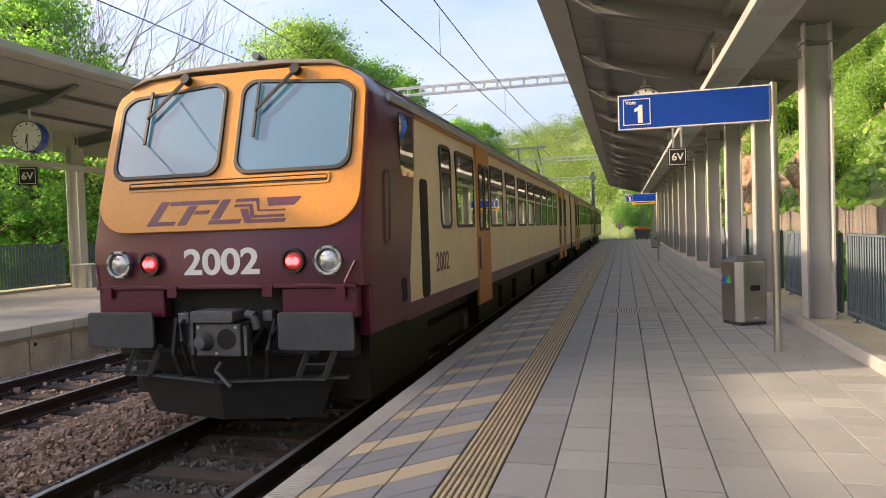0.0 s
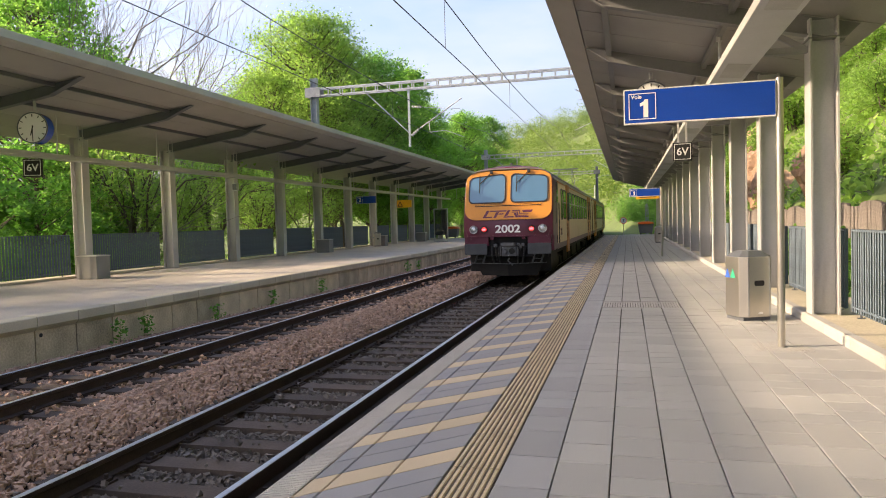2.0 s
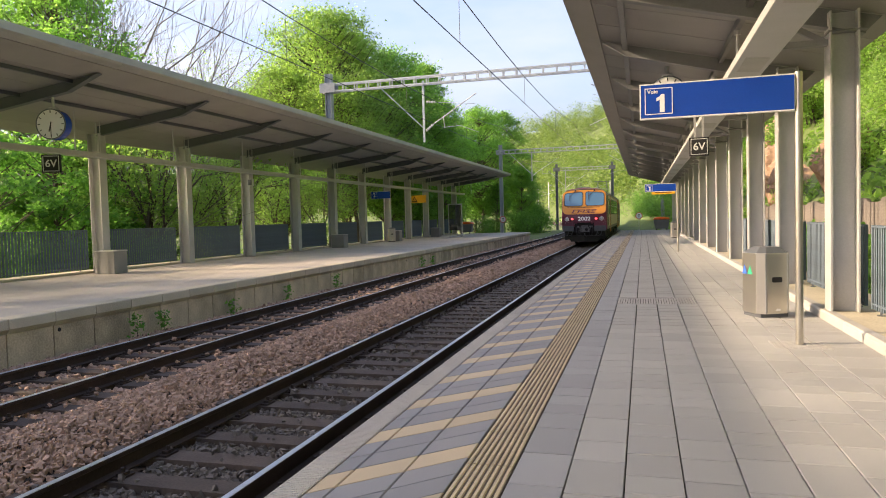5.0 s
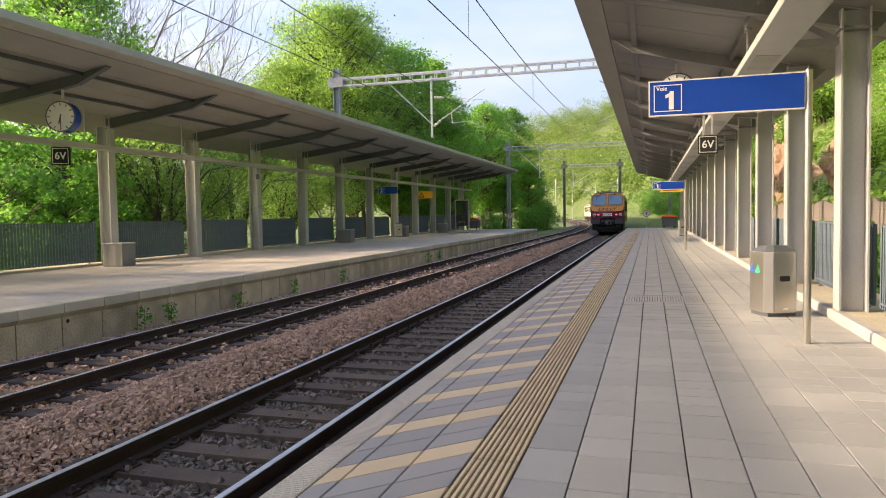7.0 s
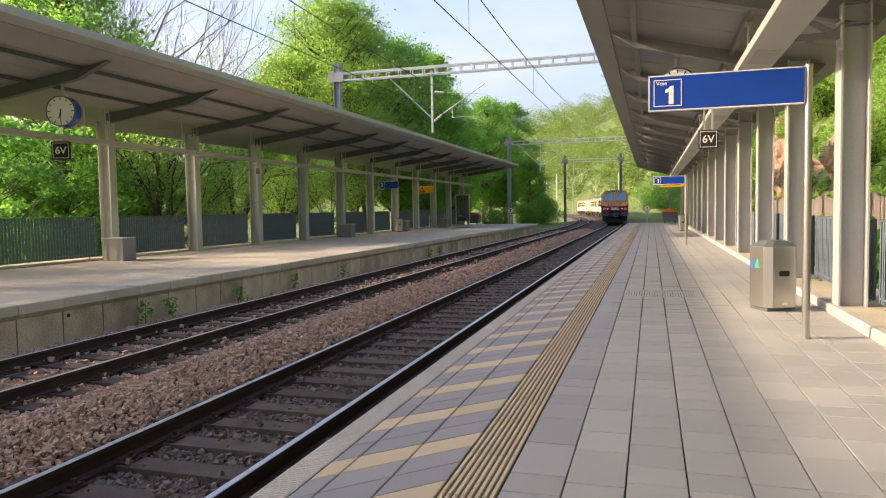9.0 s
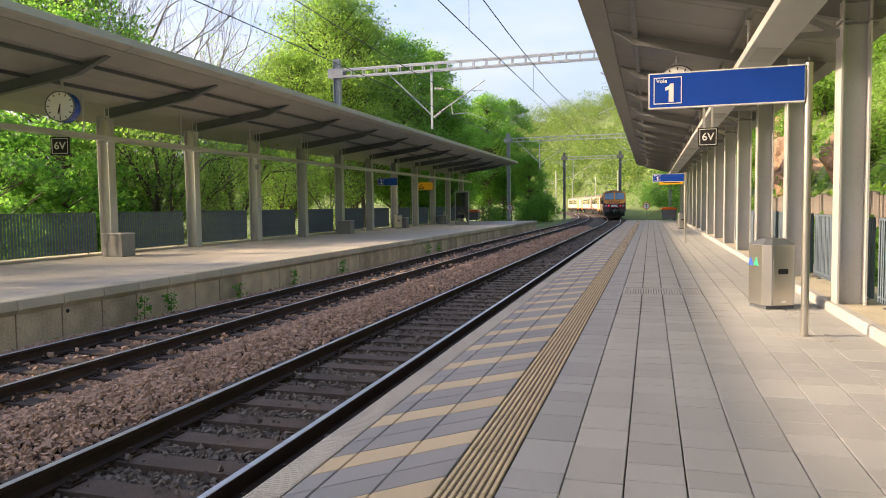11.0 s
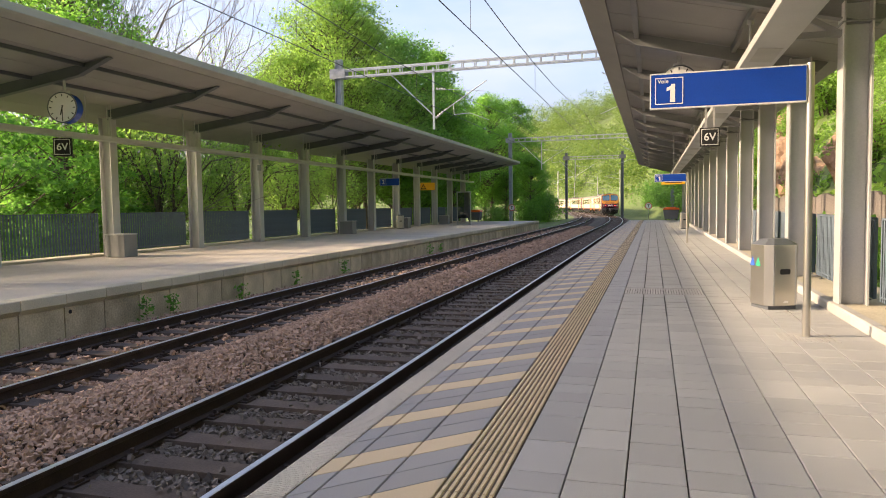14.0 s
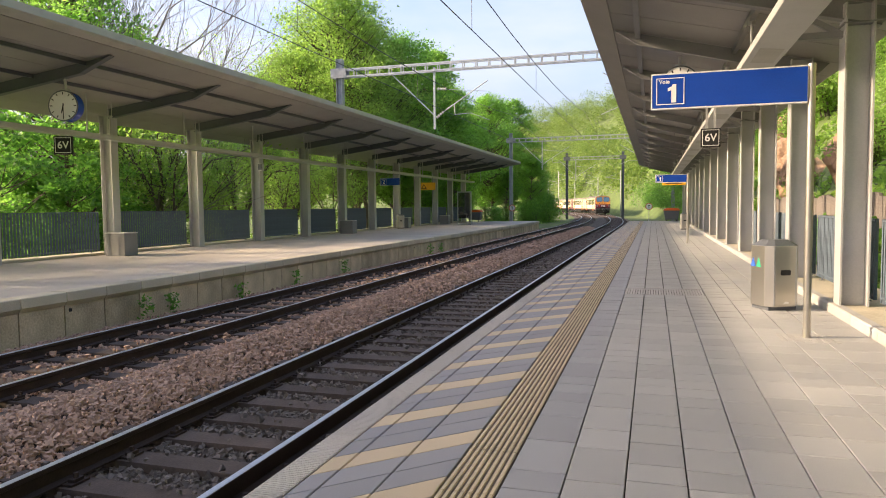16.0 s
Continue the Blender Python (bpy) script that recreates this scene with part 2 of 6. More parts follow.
BLUE = mat("blue_grey_paver", (0.25, 0.25, 0.265), 0.7, scale=1.5, var=0.2, bump=0.25, fine=140, random_piece=0.5)
PAVE_BEIGE = mat("beige_paver", (0.52, 0.42, 0.29), 0.75, scale=2, var=0.2, bump=0.25, fine=140, random_piece=0.5)
EDGE_STONE = mat("pale_edge_stone", (0.40, 0.385, 0.36), 0.8, scale=2.5, var=0.2, bump=0.3, fine=90, random_piece=0.4)
PAVE_EDGE = mat("cool_grey_paver", (0.30, 0.30, 0.305), 0.72, scale=1.5, var=0.2, bump=0.25, fine=140, random_piece=0.5)
RIB_BEIGE = mat("beige_rib", (0.52, 0.42, 0.28), 0.7, scale=3, var=0.2, bump=0.2)
RIB_DARK = mat("rib_channel", (0.10, 0.075, 0.055), 0.85, scale=3, var=0.3, bump=0.2)
JOINT = mat("dark_joint", (0.06, 0.056, 0.052), 0.95, scale=4, var=0.3, bump=0.2)
CONCRETE = mat("weathered_concrete", (0.50, 0.45, 0.34), 0.85, scale=1.2, var=0.35, bump=0.35, fine=45, random_piece=0.4)
WALL_CONC = mat("stained_wall_concrete", (0.47, 0.385, 0.26), 0.9, scale=2.6, var=0.6, bump=0.35, fine=30, random_piece=0.5)
PLATFORM = mat("pale_platform_asphalt", (0.46, 0.415, 0.355), 0.85, scale=0.7, var=0.25, bump=0.3, fine=70)
STEEL = mat("grey_painted_steel", (0.21, 0.21, 0.212), 0.45, 0.1, scale=2.5, var=0.12, bump=0.03)
STEEL_LIGHT = mat("light_painted_steel", (0.46, 0.46, 0.455), 0.4, 0.1, scale=2.5, var=0.1, bump=0.03)
STEEL_DARK = mat("dark_painted_steel", (0.10, 0.11, 0.125), 0.45, 0.1, scale=2.5, var=0.15, bump=0.03)
ROOF = mat("brown_grey_roof_sheet", (0.33, 0.315, 0.30), 0.55, 0.1, scale=1.2, var=0.2, bump=0.05, random_piece=0.3)
FASCIA = mat("pale_fascia", (0.40, 0.395, 0.37), 0.5, 0.1, scale=2, var=0.2, bump=0.05)
FENCE = mat("dark_blue_fence_paint", (0.085, 0.12, 0.16), 0.55, 0.0, scale=4, var=0.3, bump=0.05)
GALV = mat("galvanised_steel", (0.45, 0.46, 0.47), 0.4, 0.75, scale=6, var=0.2, bump=0.05)
MAST = mat("blue_grey_galvanised_mast", (0.27, 0.29, 0.33), 0.5, 0.3, scale=4, var=0.25, bump=0.05)
STAINLESS = mat("brushed_stainless", (0.50, 0.475, 0.43), 0.33, 0.9, scale=2, var=0.12, bump=0.05, fine=200)
RAIL_RUST = mat("rusty_rail", (0.045, 0.030, 0.024), 0.7, 0.3, scale=5, var=0.35, bump=0.2)
RAIL_TOP = mat("polished_rail_head", (0.55, 0.57, 0.60), 0.38, 0.85, scale=9, var=0.15, bump=0.02)
SLEEPER = mat("dark_wood_sleeper", (0.075, 0.055, 0.044), 0.85, scale=5, var=0.45, bump=0.5, fine=40, random_piece=0.5)
BALLAST = mat("brown_ballast_stone", (0.38, 0.25, 0.18), 0.9, scale=2, var=0.4, bump=0.3, fine=50, random_piece=1.2, island=True)
BALLAST_DARK = mat("oil_darkened_ballast", (0.13, 0.112, 0.10), 0.9, scale=2, var=0.4, bump=0.3, fine=50, random_piece=1.2, island=True)
BALLAST_BED = mat("ballast_bed", (0.06, 0.045, 0.037), 0.95, scale=14, var=0.6, bump=1.0, fine=30)
GROUND = mat("earth_and_grass", (0.085, 0.125, 0.035), 0.95, scale=0.25, var=0.5, bump=0.6, fine=3)
ROCK = mat("reddish_rock", (0.26, 0.165, 0.105), 0.9, scale=0.8, var=0.4, bump=0.8, fine=6)
BARK = mat("brown_bark", (0.085, 0.065, 0.048), 0.9, scale=3, var=0.4, bump=0.6, fine=20)
BARK_GREY = mat("grey_twig_bark", (0.19, 0.165, 0.15), 0.9, scale=3, var=0.3, bump=0.4, fine=20)
LEAF_A = leaf_mat("spring_leaf", (0.055, 0.14, 0.022), (0.135, 0.265, 0.045), 0.55)
LEAF_B = leaf_mat("yellow_spring_leaf", (0.075, 0.15, 0.024), (0.165, 0.265, 0.05), 0.5)
LEAF_C = leaf_mat("deep_green_leaf", (0.034, 0.105, 0.016), (0.09, 0.20, 0.03), 0.55)
LEAF_D = leaf_mat("mid_green_leaf", (0.045, 0.12, 0.018), (0.11, 0.225, 0.036), 0.5)
LEAF_FAR = leaf_mat("far_wood_leaf", (0.05, 0.11, 0.016), (0.15, 0.215, 0.042), 0.3)
BLUE = mat("blue_enamel_sign", (0.006, 0.055, 0.36), 0.25, scale=3, var=0.08, bump=0.0)
WHITE = mat("white_paint", (0.78, 0.78, 0.76), 0.45, scale=4, var=0.06, bump=0.02)
BLACK = mat("black_paint", (0.012, 0.012, 0.013), 0.7, scale=4, var=0.2, bump=0.02)
YELLOW = mat("yellow_sign", (0.80, 0.42, 0.02), 0.4, scale=4, var=0.1, bump=0.02)
ORANGE = mat("orange_plastic", (0.75, 0.13, 0.015), 0.45, scale=4, var=0.1, bump=0.02)
GREEN = mat("green_sticker", (0.02, 0.42, 0.22), 0.5, var=0.05, bump=0)
STICKER_BLUE = mat("blue_sticker", (0.03, 0.12, 0.55), 0.5, var=0.05, bump=0)
STICKER_RED = mat("red_sticker", (0.6, 0.1, 0.08), 0.5, var=0.05, bump=0)
MAROON = mat("maroon_train_paint", (0.105, 0.013, 0.034), 0.3, scale=2.5, var=0.15, bump=0.02, fine=30)
CAB_ORANGE = mat("orange_yellow_train_paint", (0.60, 0.24, 0.022), 0.32, scale=2, var=0.12, bump=0.02, fine=30)
CREAM = mat("cream_train_paint", (0.78, 0.63, 0.46), 0.38, scale=1.5, var=0.12, bump=0.02, fine=25)
DOOR_ORANGE = mat("orange_door_paint", (0.52, 0.19, 0.025), 0.38, scale=2, var=0.12, bump=0.02)
TRAIN_ROOF = mat("grey_brown_train_roof", (0.16, 0.135, 0.115), 0.6, scale=1.5, var=0.3, bump=0.1)
UNDER = mat("grimy_black_underframe", (0.009, 0.0085, 0.0085), 0.75, scale=5, var=0.4, bump=0.2)
BUFFER = mat("grey_steel_buffer", (0.058, 0.065, 0.075), 0.5, 0.2, scale=5, var=0.25, bump=0.1)
COUPLER = mat("worn_steel_coupler", (0.10, 0.105, 0.115), 0.5, 0.3, scale=8, var=0.35, bump=0.2)
RUBBER = mat("black_rubber", (0.015, 0.015, 0.016), 0.5, scale=8, var=0.2, bump=0.05)
GLASS = glass_mat("dark_glass")
# blue base colour stands in for sky reflected in the panes
WINDSCREEN = glass_mat("windscreen_glass", (0.06, 0.16, 0.25), 0.03, 1.55, 0.35)
LENS = mat("headlamp_lens", (0.55, 0.56, 0.56), 0.12, 0.6, scale=20, var=0.3, bump=0.1)
RED_LAMP = lamp_mat("red_tail_light", (1.0, 0.04, 0.05), 2.2)
WIRE = mat("dark_wire", (0.05, 0.05, 0.055), 0.5, 0.5, var=0.1, bump=0)
INSULATOR = mat("pale_insulator", (0.55, 0.53, 0.5), 0.3, var=0.1, bump=0)


# ---- mesh tools ----
class Mesh:
    """Collects faces of one mesh object."""

    def __init__(self):
        self.v, self.f, self.m = [], [], []

    def add(self, verts, faces, mi=0):
        n = len(self.v)
        self.v += [tuple(p) for p in verts]
        self.f += [tuple(n + i for i in f) for f in faces]
        self.m += [mi] * len(faces)
        return self

    def box(self, x0, y0, z0, x1, y1, z1, mi=0):
        v = [(x, y, z) for z in (z0, z1) for y in (y0, y1) for x in (x0, x1)]
        return self.add(v, [(0, 2, 3, 1), (4, 5, 7, 6), (0, 1, 5, 4), (2, 6, 7, 3), (0, 4, 6, 2), (1, 3, 7, 5)], mi)

    def bar(self, a, b, w, h, mi=0, up=(0, 0, 1)):
        """A rectangular bar from a to b, w wide and h high."""
        a, b = Vector(a), Vector(b)
        d = (b - a).normalized()
        side = d.cross(Vector(up))
        side = side.normalized() if side.length > 1e-4 else Vector((1, 0, 0))
        u = side.cross(d).normalized()
        v = [p + side * (sx * w / 2) + u * (sz * h / 2) for p in (a, b) for sx, sz in ((-1, -1), (1, -1), (1, 1), (-1, 1))]
        return self.add(v, [(3, 2, 1, 0), (4, 5, 6, 7), (0, 1, 5, 4), (1, 2, 6, 5), (2, 3, 7, 6), (3, 0, 4, 7)], mi)

    def tube(self, a, b, r0, r1=None, n=10, mi=0, caps=True):
        a, b = Vector(a), Vector(b)
        r1 = r0 if r1 is None else r1
        d = (b - a).normalized()
        s = d.cross(Vector((0, 0, 1)) if abs(d.z) < 0.9 else Vector((1, 0, 0))).normalized()
        u = s.cross(d)
        ring = [(math.cos(2 * math.pi * i / n), math.sin(2 * math.pi * i / n)) for i in range(n)]
        v = [p + (s * c + u * t) * r for p, r in ((a, r0), (b, r1)) for c, t in ring]
        f = [(i, (i + 1) % n, n + (i + 1) % n, n + i) for i in range(n)]
        if caps:
            f += [tuple(range(n - 1, -1, -1)), tuple(range(n, 2 * n))]
        return self.add(v, f, mi)

    def pipe(self, pts, r, n=5):
        """A bent round bar through the given places."""
        k = len(self.v)
        pts = [Vector(p) for p in pts]
        for i, p in enumerate(pts):
            d = (pts[min(i + 1, len(pts) - 1)] - pts[max(i - 1, 0)]).normalized()
            s = d.cross(Vector((0, 0, 1)) if abs(d.z) < 0.9 else Vector((1, 0, 0))).normalized()
            u = s.cross(d)
            self.v += [tuple(p + (s * math.cos(6.2832 * j / n) + u * math.sin(6.2832 * j / n)) * r) for j in range(n)]
        for i in range(len(pts) - 1):
            for j in range(n):
                self.f.append((k + i * n + j, k + i * n + (j + 1) % n, k + (i + 1) * n + (j + 1) % n, k + (i + 1) * n + j))
                self.m.append(0)
        return self

    def prism(self, poly, axis, a, b, mi=0):
        """A 2D outline pushed along an axis: x takes (y, z) outlines, y takes (x, z), z takes (x, y)."""
        n = len(poly)
        put = {"x": lambda p, t: (t, p[0], p[1]), "y": lambda p, t: (p[0], t, p[1]), "z": lambda p, t: (p[0], p[1], t)}[axis]
        v = [put(p, t) for t in (a, b) for p in poly]
        f = [(i, (i + 1) % n, n + (i + 1) % n, n + i) for i in range(n)] + [tuple(range(n - 1, -1, -1)), tuple(range(n, 2 * n))]
        return self.add(v, f, mi)

    def data(self, name, *mats, smooth=False):
        me = bpy.data.meshes.new(name)
        me.from_pydata(self.v, [], self.f)
        for m in mats:
            me.materials.append(m)
        if len(mats) > 1:
            me.polygons.foreach_set("material_index", self.m)
        bm = bmesh.new()
        bm.from_mesh(me)
        bmesh.ops.recalc_face_normals(bm, faces=bm.faces)
        bm.to_mesh(me)
        bm.free()
        if smooth:
            me.shade_smooth()
            me.set_sharp_from_angle(angle=radians(35))
        return me


def link(name, me, parent=None, at=None, label=""):
    ob = new(name, me)
    if parent:
        ob.parent = parent
    if at is not None:
        ob.matrix_basis = at if isinstance(at, Matrix) else Matrix.Translation(at)
    return tagged(ob, label)


def part(name, shape, material, parent, label="", at=None, bevel=0.0, smooth=False):
    """One mesh object under a thing, a part or the setting."""
    mats = material if isinstance(material, (list, tuple)) else (material,)
    ob = link(name, shape.data(name, *mats, smooth=smooth), parent, at, label)
    if bevel:
        md = ob.modifiers.new("bevel", "BEVEL")
        md.width, md.segments, md.limit_method = bevel, 2, "ANGLE"
    return ob


def thing(name, label, category, at=(0, 0, 0), group="", kind=""):
    ob = new(name)
    ob.empty_display_size = 0.2
    ob.matrix_basis = at if isinstance(at, Matrix) else Matrix.Translation(at)
    return tagged(ob, label, category, group, kind)


def fast_mesh(name, verts, quads, material, smooth=False):
    """A large mesh from arrays."""
    me = bpy.data.meshes.new(name)
    verts, quads = np.asarray(verts, np.float32), np.asarray(quads, np.int32)
    k = quads.shape[1]
    me.vertices.add(len(verts))
    me.vertices.foreach_set("co", verts.ravel())
    me.loops.add(quads.size)
    me.loops.foreach_set("vertex_index", quads.ravel())
    me.polygons.add(len(quads))
    me.polygons.foreach_set("loop_start", np.arange(0, quads.size, k, dtype=np.int32))
    me.update(calc_edges=True)
    me.validate()
    me.materials.append(material)
    if smooth:
        me.shade_smooth()
    else:
        me.shade_flat()
    return me


def words(name, text, size, material, parent, at, label="", width=1.0, bold=0.014):
    """Flat lettering, turned into a mesh, that stands in the thing's x-z plane and faces -y."""
    cu = bpy.data.curves.new(name, "FONT")
    cu.body, cu.size, cu.align_x, cu.align_y, cu.extrude = text, size, "CENTER", "CENTER", 0.0015
    cu.offset = size * bold
    tmp = new(name, cu)
    me = bpy.data.meshes.new_from_object(tmp.evaluated_get(bpy.context.evaluated_depsgraph_get()))
    bpy.data.objects.remove(tmp)
    me.materials.clear()
    me.materials.append(material)
    me.transform(Matrix.Diagonal((width, 1, 1, 1)))
    return link(name, me, parent, at, label)


FRONT = pose(0, 0, 0, 90, 0, 0)

# ---- the line of the railway: straight, then a long bend ----
BEND_Y, BEND_R = 63.0, 510.0
RAIL_Z = -0.55
TRACK_2 = -4.06


def line(s, d=0.0, z=0.0):
    """The place s metres along the railway, d metres to its right."""
    if s <= BEND_Y:
        return Vector((d, s, z))
    a = (s - BEND_Y) / BEND_R
    return Vector((-BEND_R + (BEND_R + d) * math.cos(a), BEND_Y + (BEND_R + d) * math.sin(a), z))


def heading(s):
    return 0.0 if s <= BEND_Y else (s - BEND_Y) / BEND_R


def from_line(x, y):
    """How far a place lies to the right of the railway's middle, and how far along it."""
    if y <= BEND_Y:
        return x, y
    r = math.hypot(x + BEND_R, y - BEND_Y)
    return r - BEND_R, BEND_Y + BEND_R * math.atan2(y - BEND_Y, x + BEND_R)

# ---- ground ----
def ground_height(x, y):
    d, s = from_line(x, y)
    n = noise.noise((x * 0.03, y * 0.03, 0.0)) * 4 + noise.noise((x * 0.12, y * 0.12, 3.0)) * 1.2
    if d > 6.9:
        rise = min((d - 6.9) * 1.15, 5.0 + (d - 6.9) * 0.62, 62.0)
        return -0.75 + rise + n * min(1.0, (d - 6.9) / 8)
    if d < -13.6:
        k = min(1.0, (-13.6 - d) / 50)
        far = max(0.0, -d - 200) * 0.28
        return -0.75 - 13.0 * k + min(far, 60) + n * 0.4 * k
    return -0.82 if -7.2 < d < 2.2 else -0.95


def make_ground():
    xs = np.unique(np.concatenate([np.linspace(-900, -60, 30), np.linspace(-60, -15, 24), np.linspace(-15, 9, 25), np.linspace(9, 60, 40), np.linspace(60, 900, 40)]))
    ys = np.unique(np.concatenate([np.linspace(-300, -20, 16), np.linspace(-20, 70, 60), np.linspace(70, 400, 110), np.linspace(400, 1200, 25)]))
    v = [(x, y, ground_height(x, y)) for y in ys for x in xs]
    w = len(xs)
    q = [(j * w + i, j * w + i + 1, (j + 1) * w + i + 1, (j + 1) * w + i) for j in range(len(ys) - 1) for i in range(w - 1)]
    ob = link("ground", fast_mesh("ground", v, q, GROUND, smooth=True))
    tagged(ob, "grassy earth with a wooded hillside beyond the tracks", "ground", kind="structure")


make_ground()


# ---- tracks ----
def sweep(outline, s0, s1, step, d, z):
    m = Mesh()
    n = len(outline)
    ss = [s0]
    while ss[-1] < s1:
        ss.append(min(s1, BEND_Y if ss[-1] < BEND_Y else ss[-1] + step))
    for s in ss:
        m.v += [tuple(line(s, d + a, z + b)) for a, b in outline]
    for k in range(len(ss) - 1):
        for i in range(n):
            m.f.append((k * n + i, k * n + (i + 1) % n, (k + 1) * n + (i + 1) % n, (k + 1) * n + i))
            m.m.append(0)
    m.f += [tuple(range(n)), tuple(range((len(ss) - 1) * n, len(ss) * n))]
    m.m += [0, 0]
    return m


RAIL = [(-0.07, -0.17), (0.07, -0.17), (0.07, -0.155), (0.012, -0.14), (0.012, -0.05), (0.036, -0.035), (0.036, -0.002), (-0.036, -0.002), (-0.036, -0.035), (-0.012, -0.05), (-0.012, -0.14), (-0.07, -0.155)]
HEAD = [(-0.029, -0.003), (0.029, -0.003), (0.026, 0.002), (-0.026, 0.002)]
for k, d0 in ((1, 0.0), (2, TRACK_2)):
    track = tagged(new("track_%d" % k), "railway track with rusty rails on dark wooden sleepers", "railway track", kind="structure")
    for side in (-0.7535, 0.7535):
        rail = part("rail", sweep(RAIL, -12, 330, 5, d0 + side, RAIL_Z), RAIL_RUST, track)
        part("rail_head", sweep(HEAD, -12, 330, 5, d0 + side, RAIL_Z), RAIL_TOP, rail, "polished running surface")
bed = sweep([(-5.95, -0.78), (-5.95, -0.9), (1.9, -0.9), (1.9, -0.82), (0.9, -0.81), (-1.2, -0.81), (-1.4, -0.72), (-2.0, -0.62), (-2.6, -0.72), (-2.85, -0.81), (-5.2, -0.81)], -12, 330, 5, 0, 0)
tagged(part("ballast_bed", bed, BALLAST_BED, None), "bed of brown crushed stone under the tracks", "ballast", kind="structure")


# ---- right platform ----
EDGE, TAC0, TAC1, KERB, PEND, PSTART = 1.767, 2.655, 2.943, 5.82, 61.0, -8.0
core = Mesh()
core.box(EDGE + 0.03, PSTART, -0.95, KERB, PEND, -0.034)
core.box(KERB, PSTART, -0.95, 7.0, PEND, -0.03)
platform = tagged(part("platform_1", core, JOINT, None), "station platform paved with grey concrete slabs", "platform", kind="structure")
wall = Mesh()
y = PSTART
while y < PEND:
    wall.box(EDGE + 0.05, y + 0.01, -0.95, EDGE + 0.06, y + 1.49, -0.12)
    y += 1.5
part("platform_wall", wall, WALL_CONC, platform)


# ---- left platform ----
LEDGE, LBACK, LEND = -5.98, -13.6, 62.0
core = Mesh()
core.box(LBACK, -12, -0.95, LEDGE - 0.36, LEND, -0.004)
core.box(LEDGE - 0.36, -12, -0.95, LEDGE - 0.11, LEND, -0.17)
left_platform = tagged(part("platform_2", core, PLATFORM, None), "opposite station platform of pale asphalt with a concrete edge", "platform", kind="structure")
curb = Mesh()
curb.box(-13.5, -12, -0.004, -12.86, LEND - 1, 0.07)
part("low_kerb", curb, CONCRETE, left_platform, bevel=0.015)
kerb_face = Mesh()
kerb_face.box(KERB + 0.12, PSTART, -0.03, 6.9, PEND, 0.10)
part("verge", kerb_face, CONCRETE, platform)


# ---- canopies ----
COL_Y0, COL_DY = 9.8, 3.47
LCOL_Y0, LCOL_DY = 17.95, 4.25


def h_section(depth, width, height, web=0.014, flange=0.022):
    """An upright H column: its flanges face -x and +x."""
    a, f, w, e = depth, flange, web / 2, width / 2
    return Mesh().prism([(0, -e), (f, -e), (f, -w), (a - f, -w), (a - f, -e), (a, -e), (a, e), (a - f, e), (a - f, w), (f, w), (f, e), (0, e)], "z", 0, height)


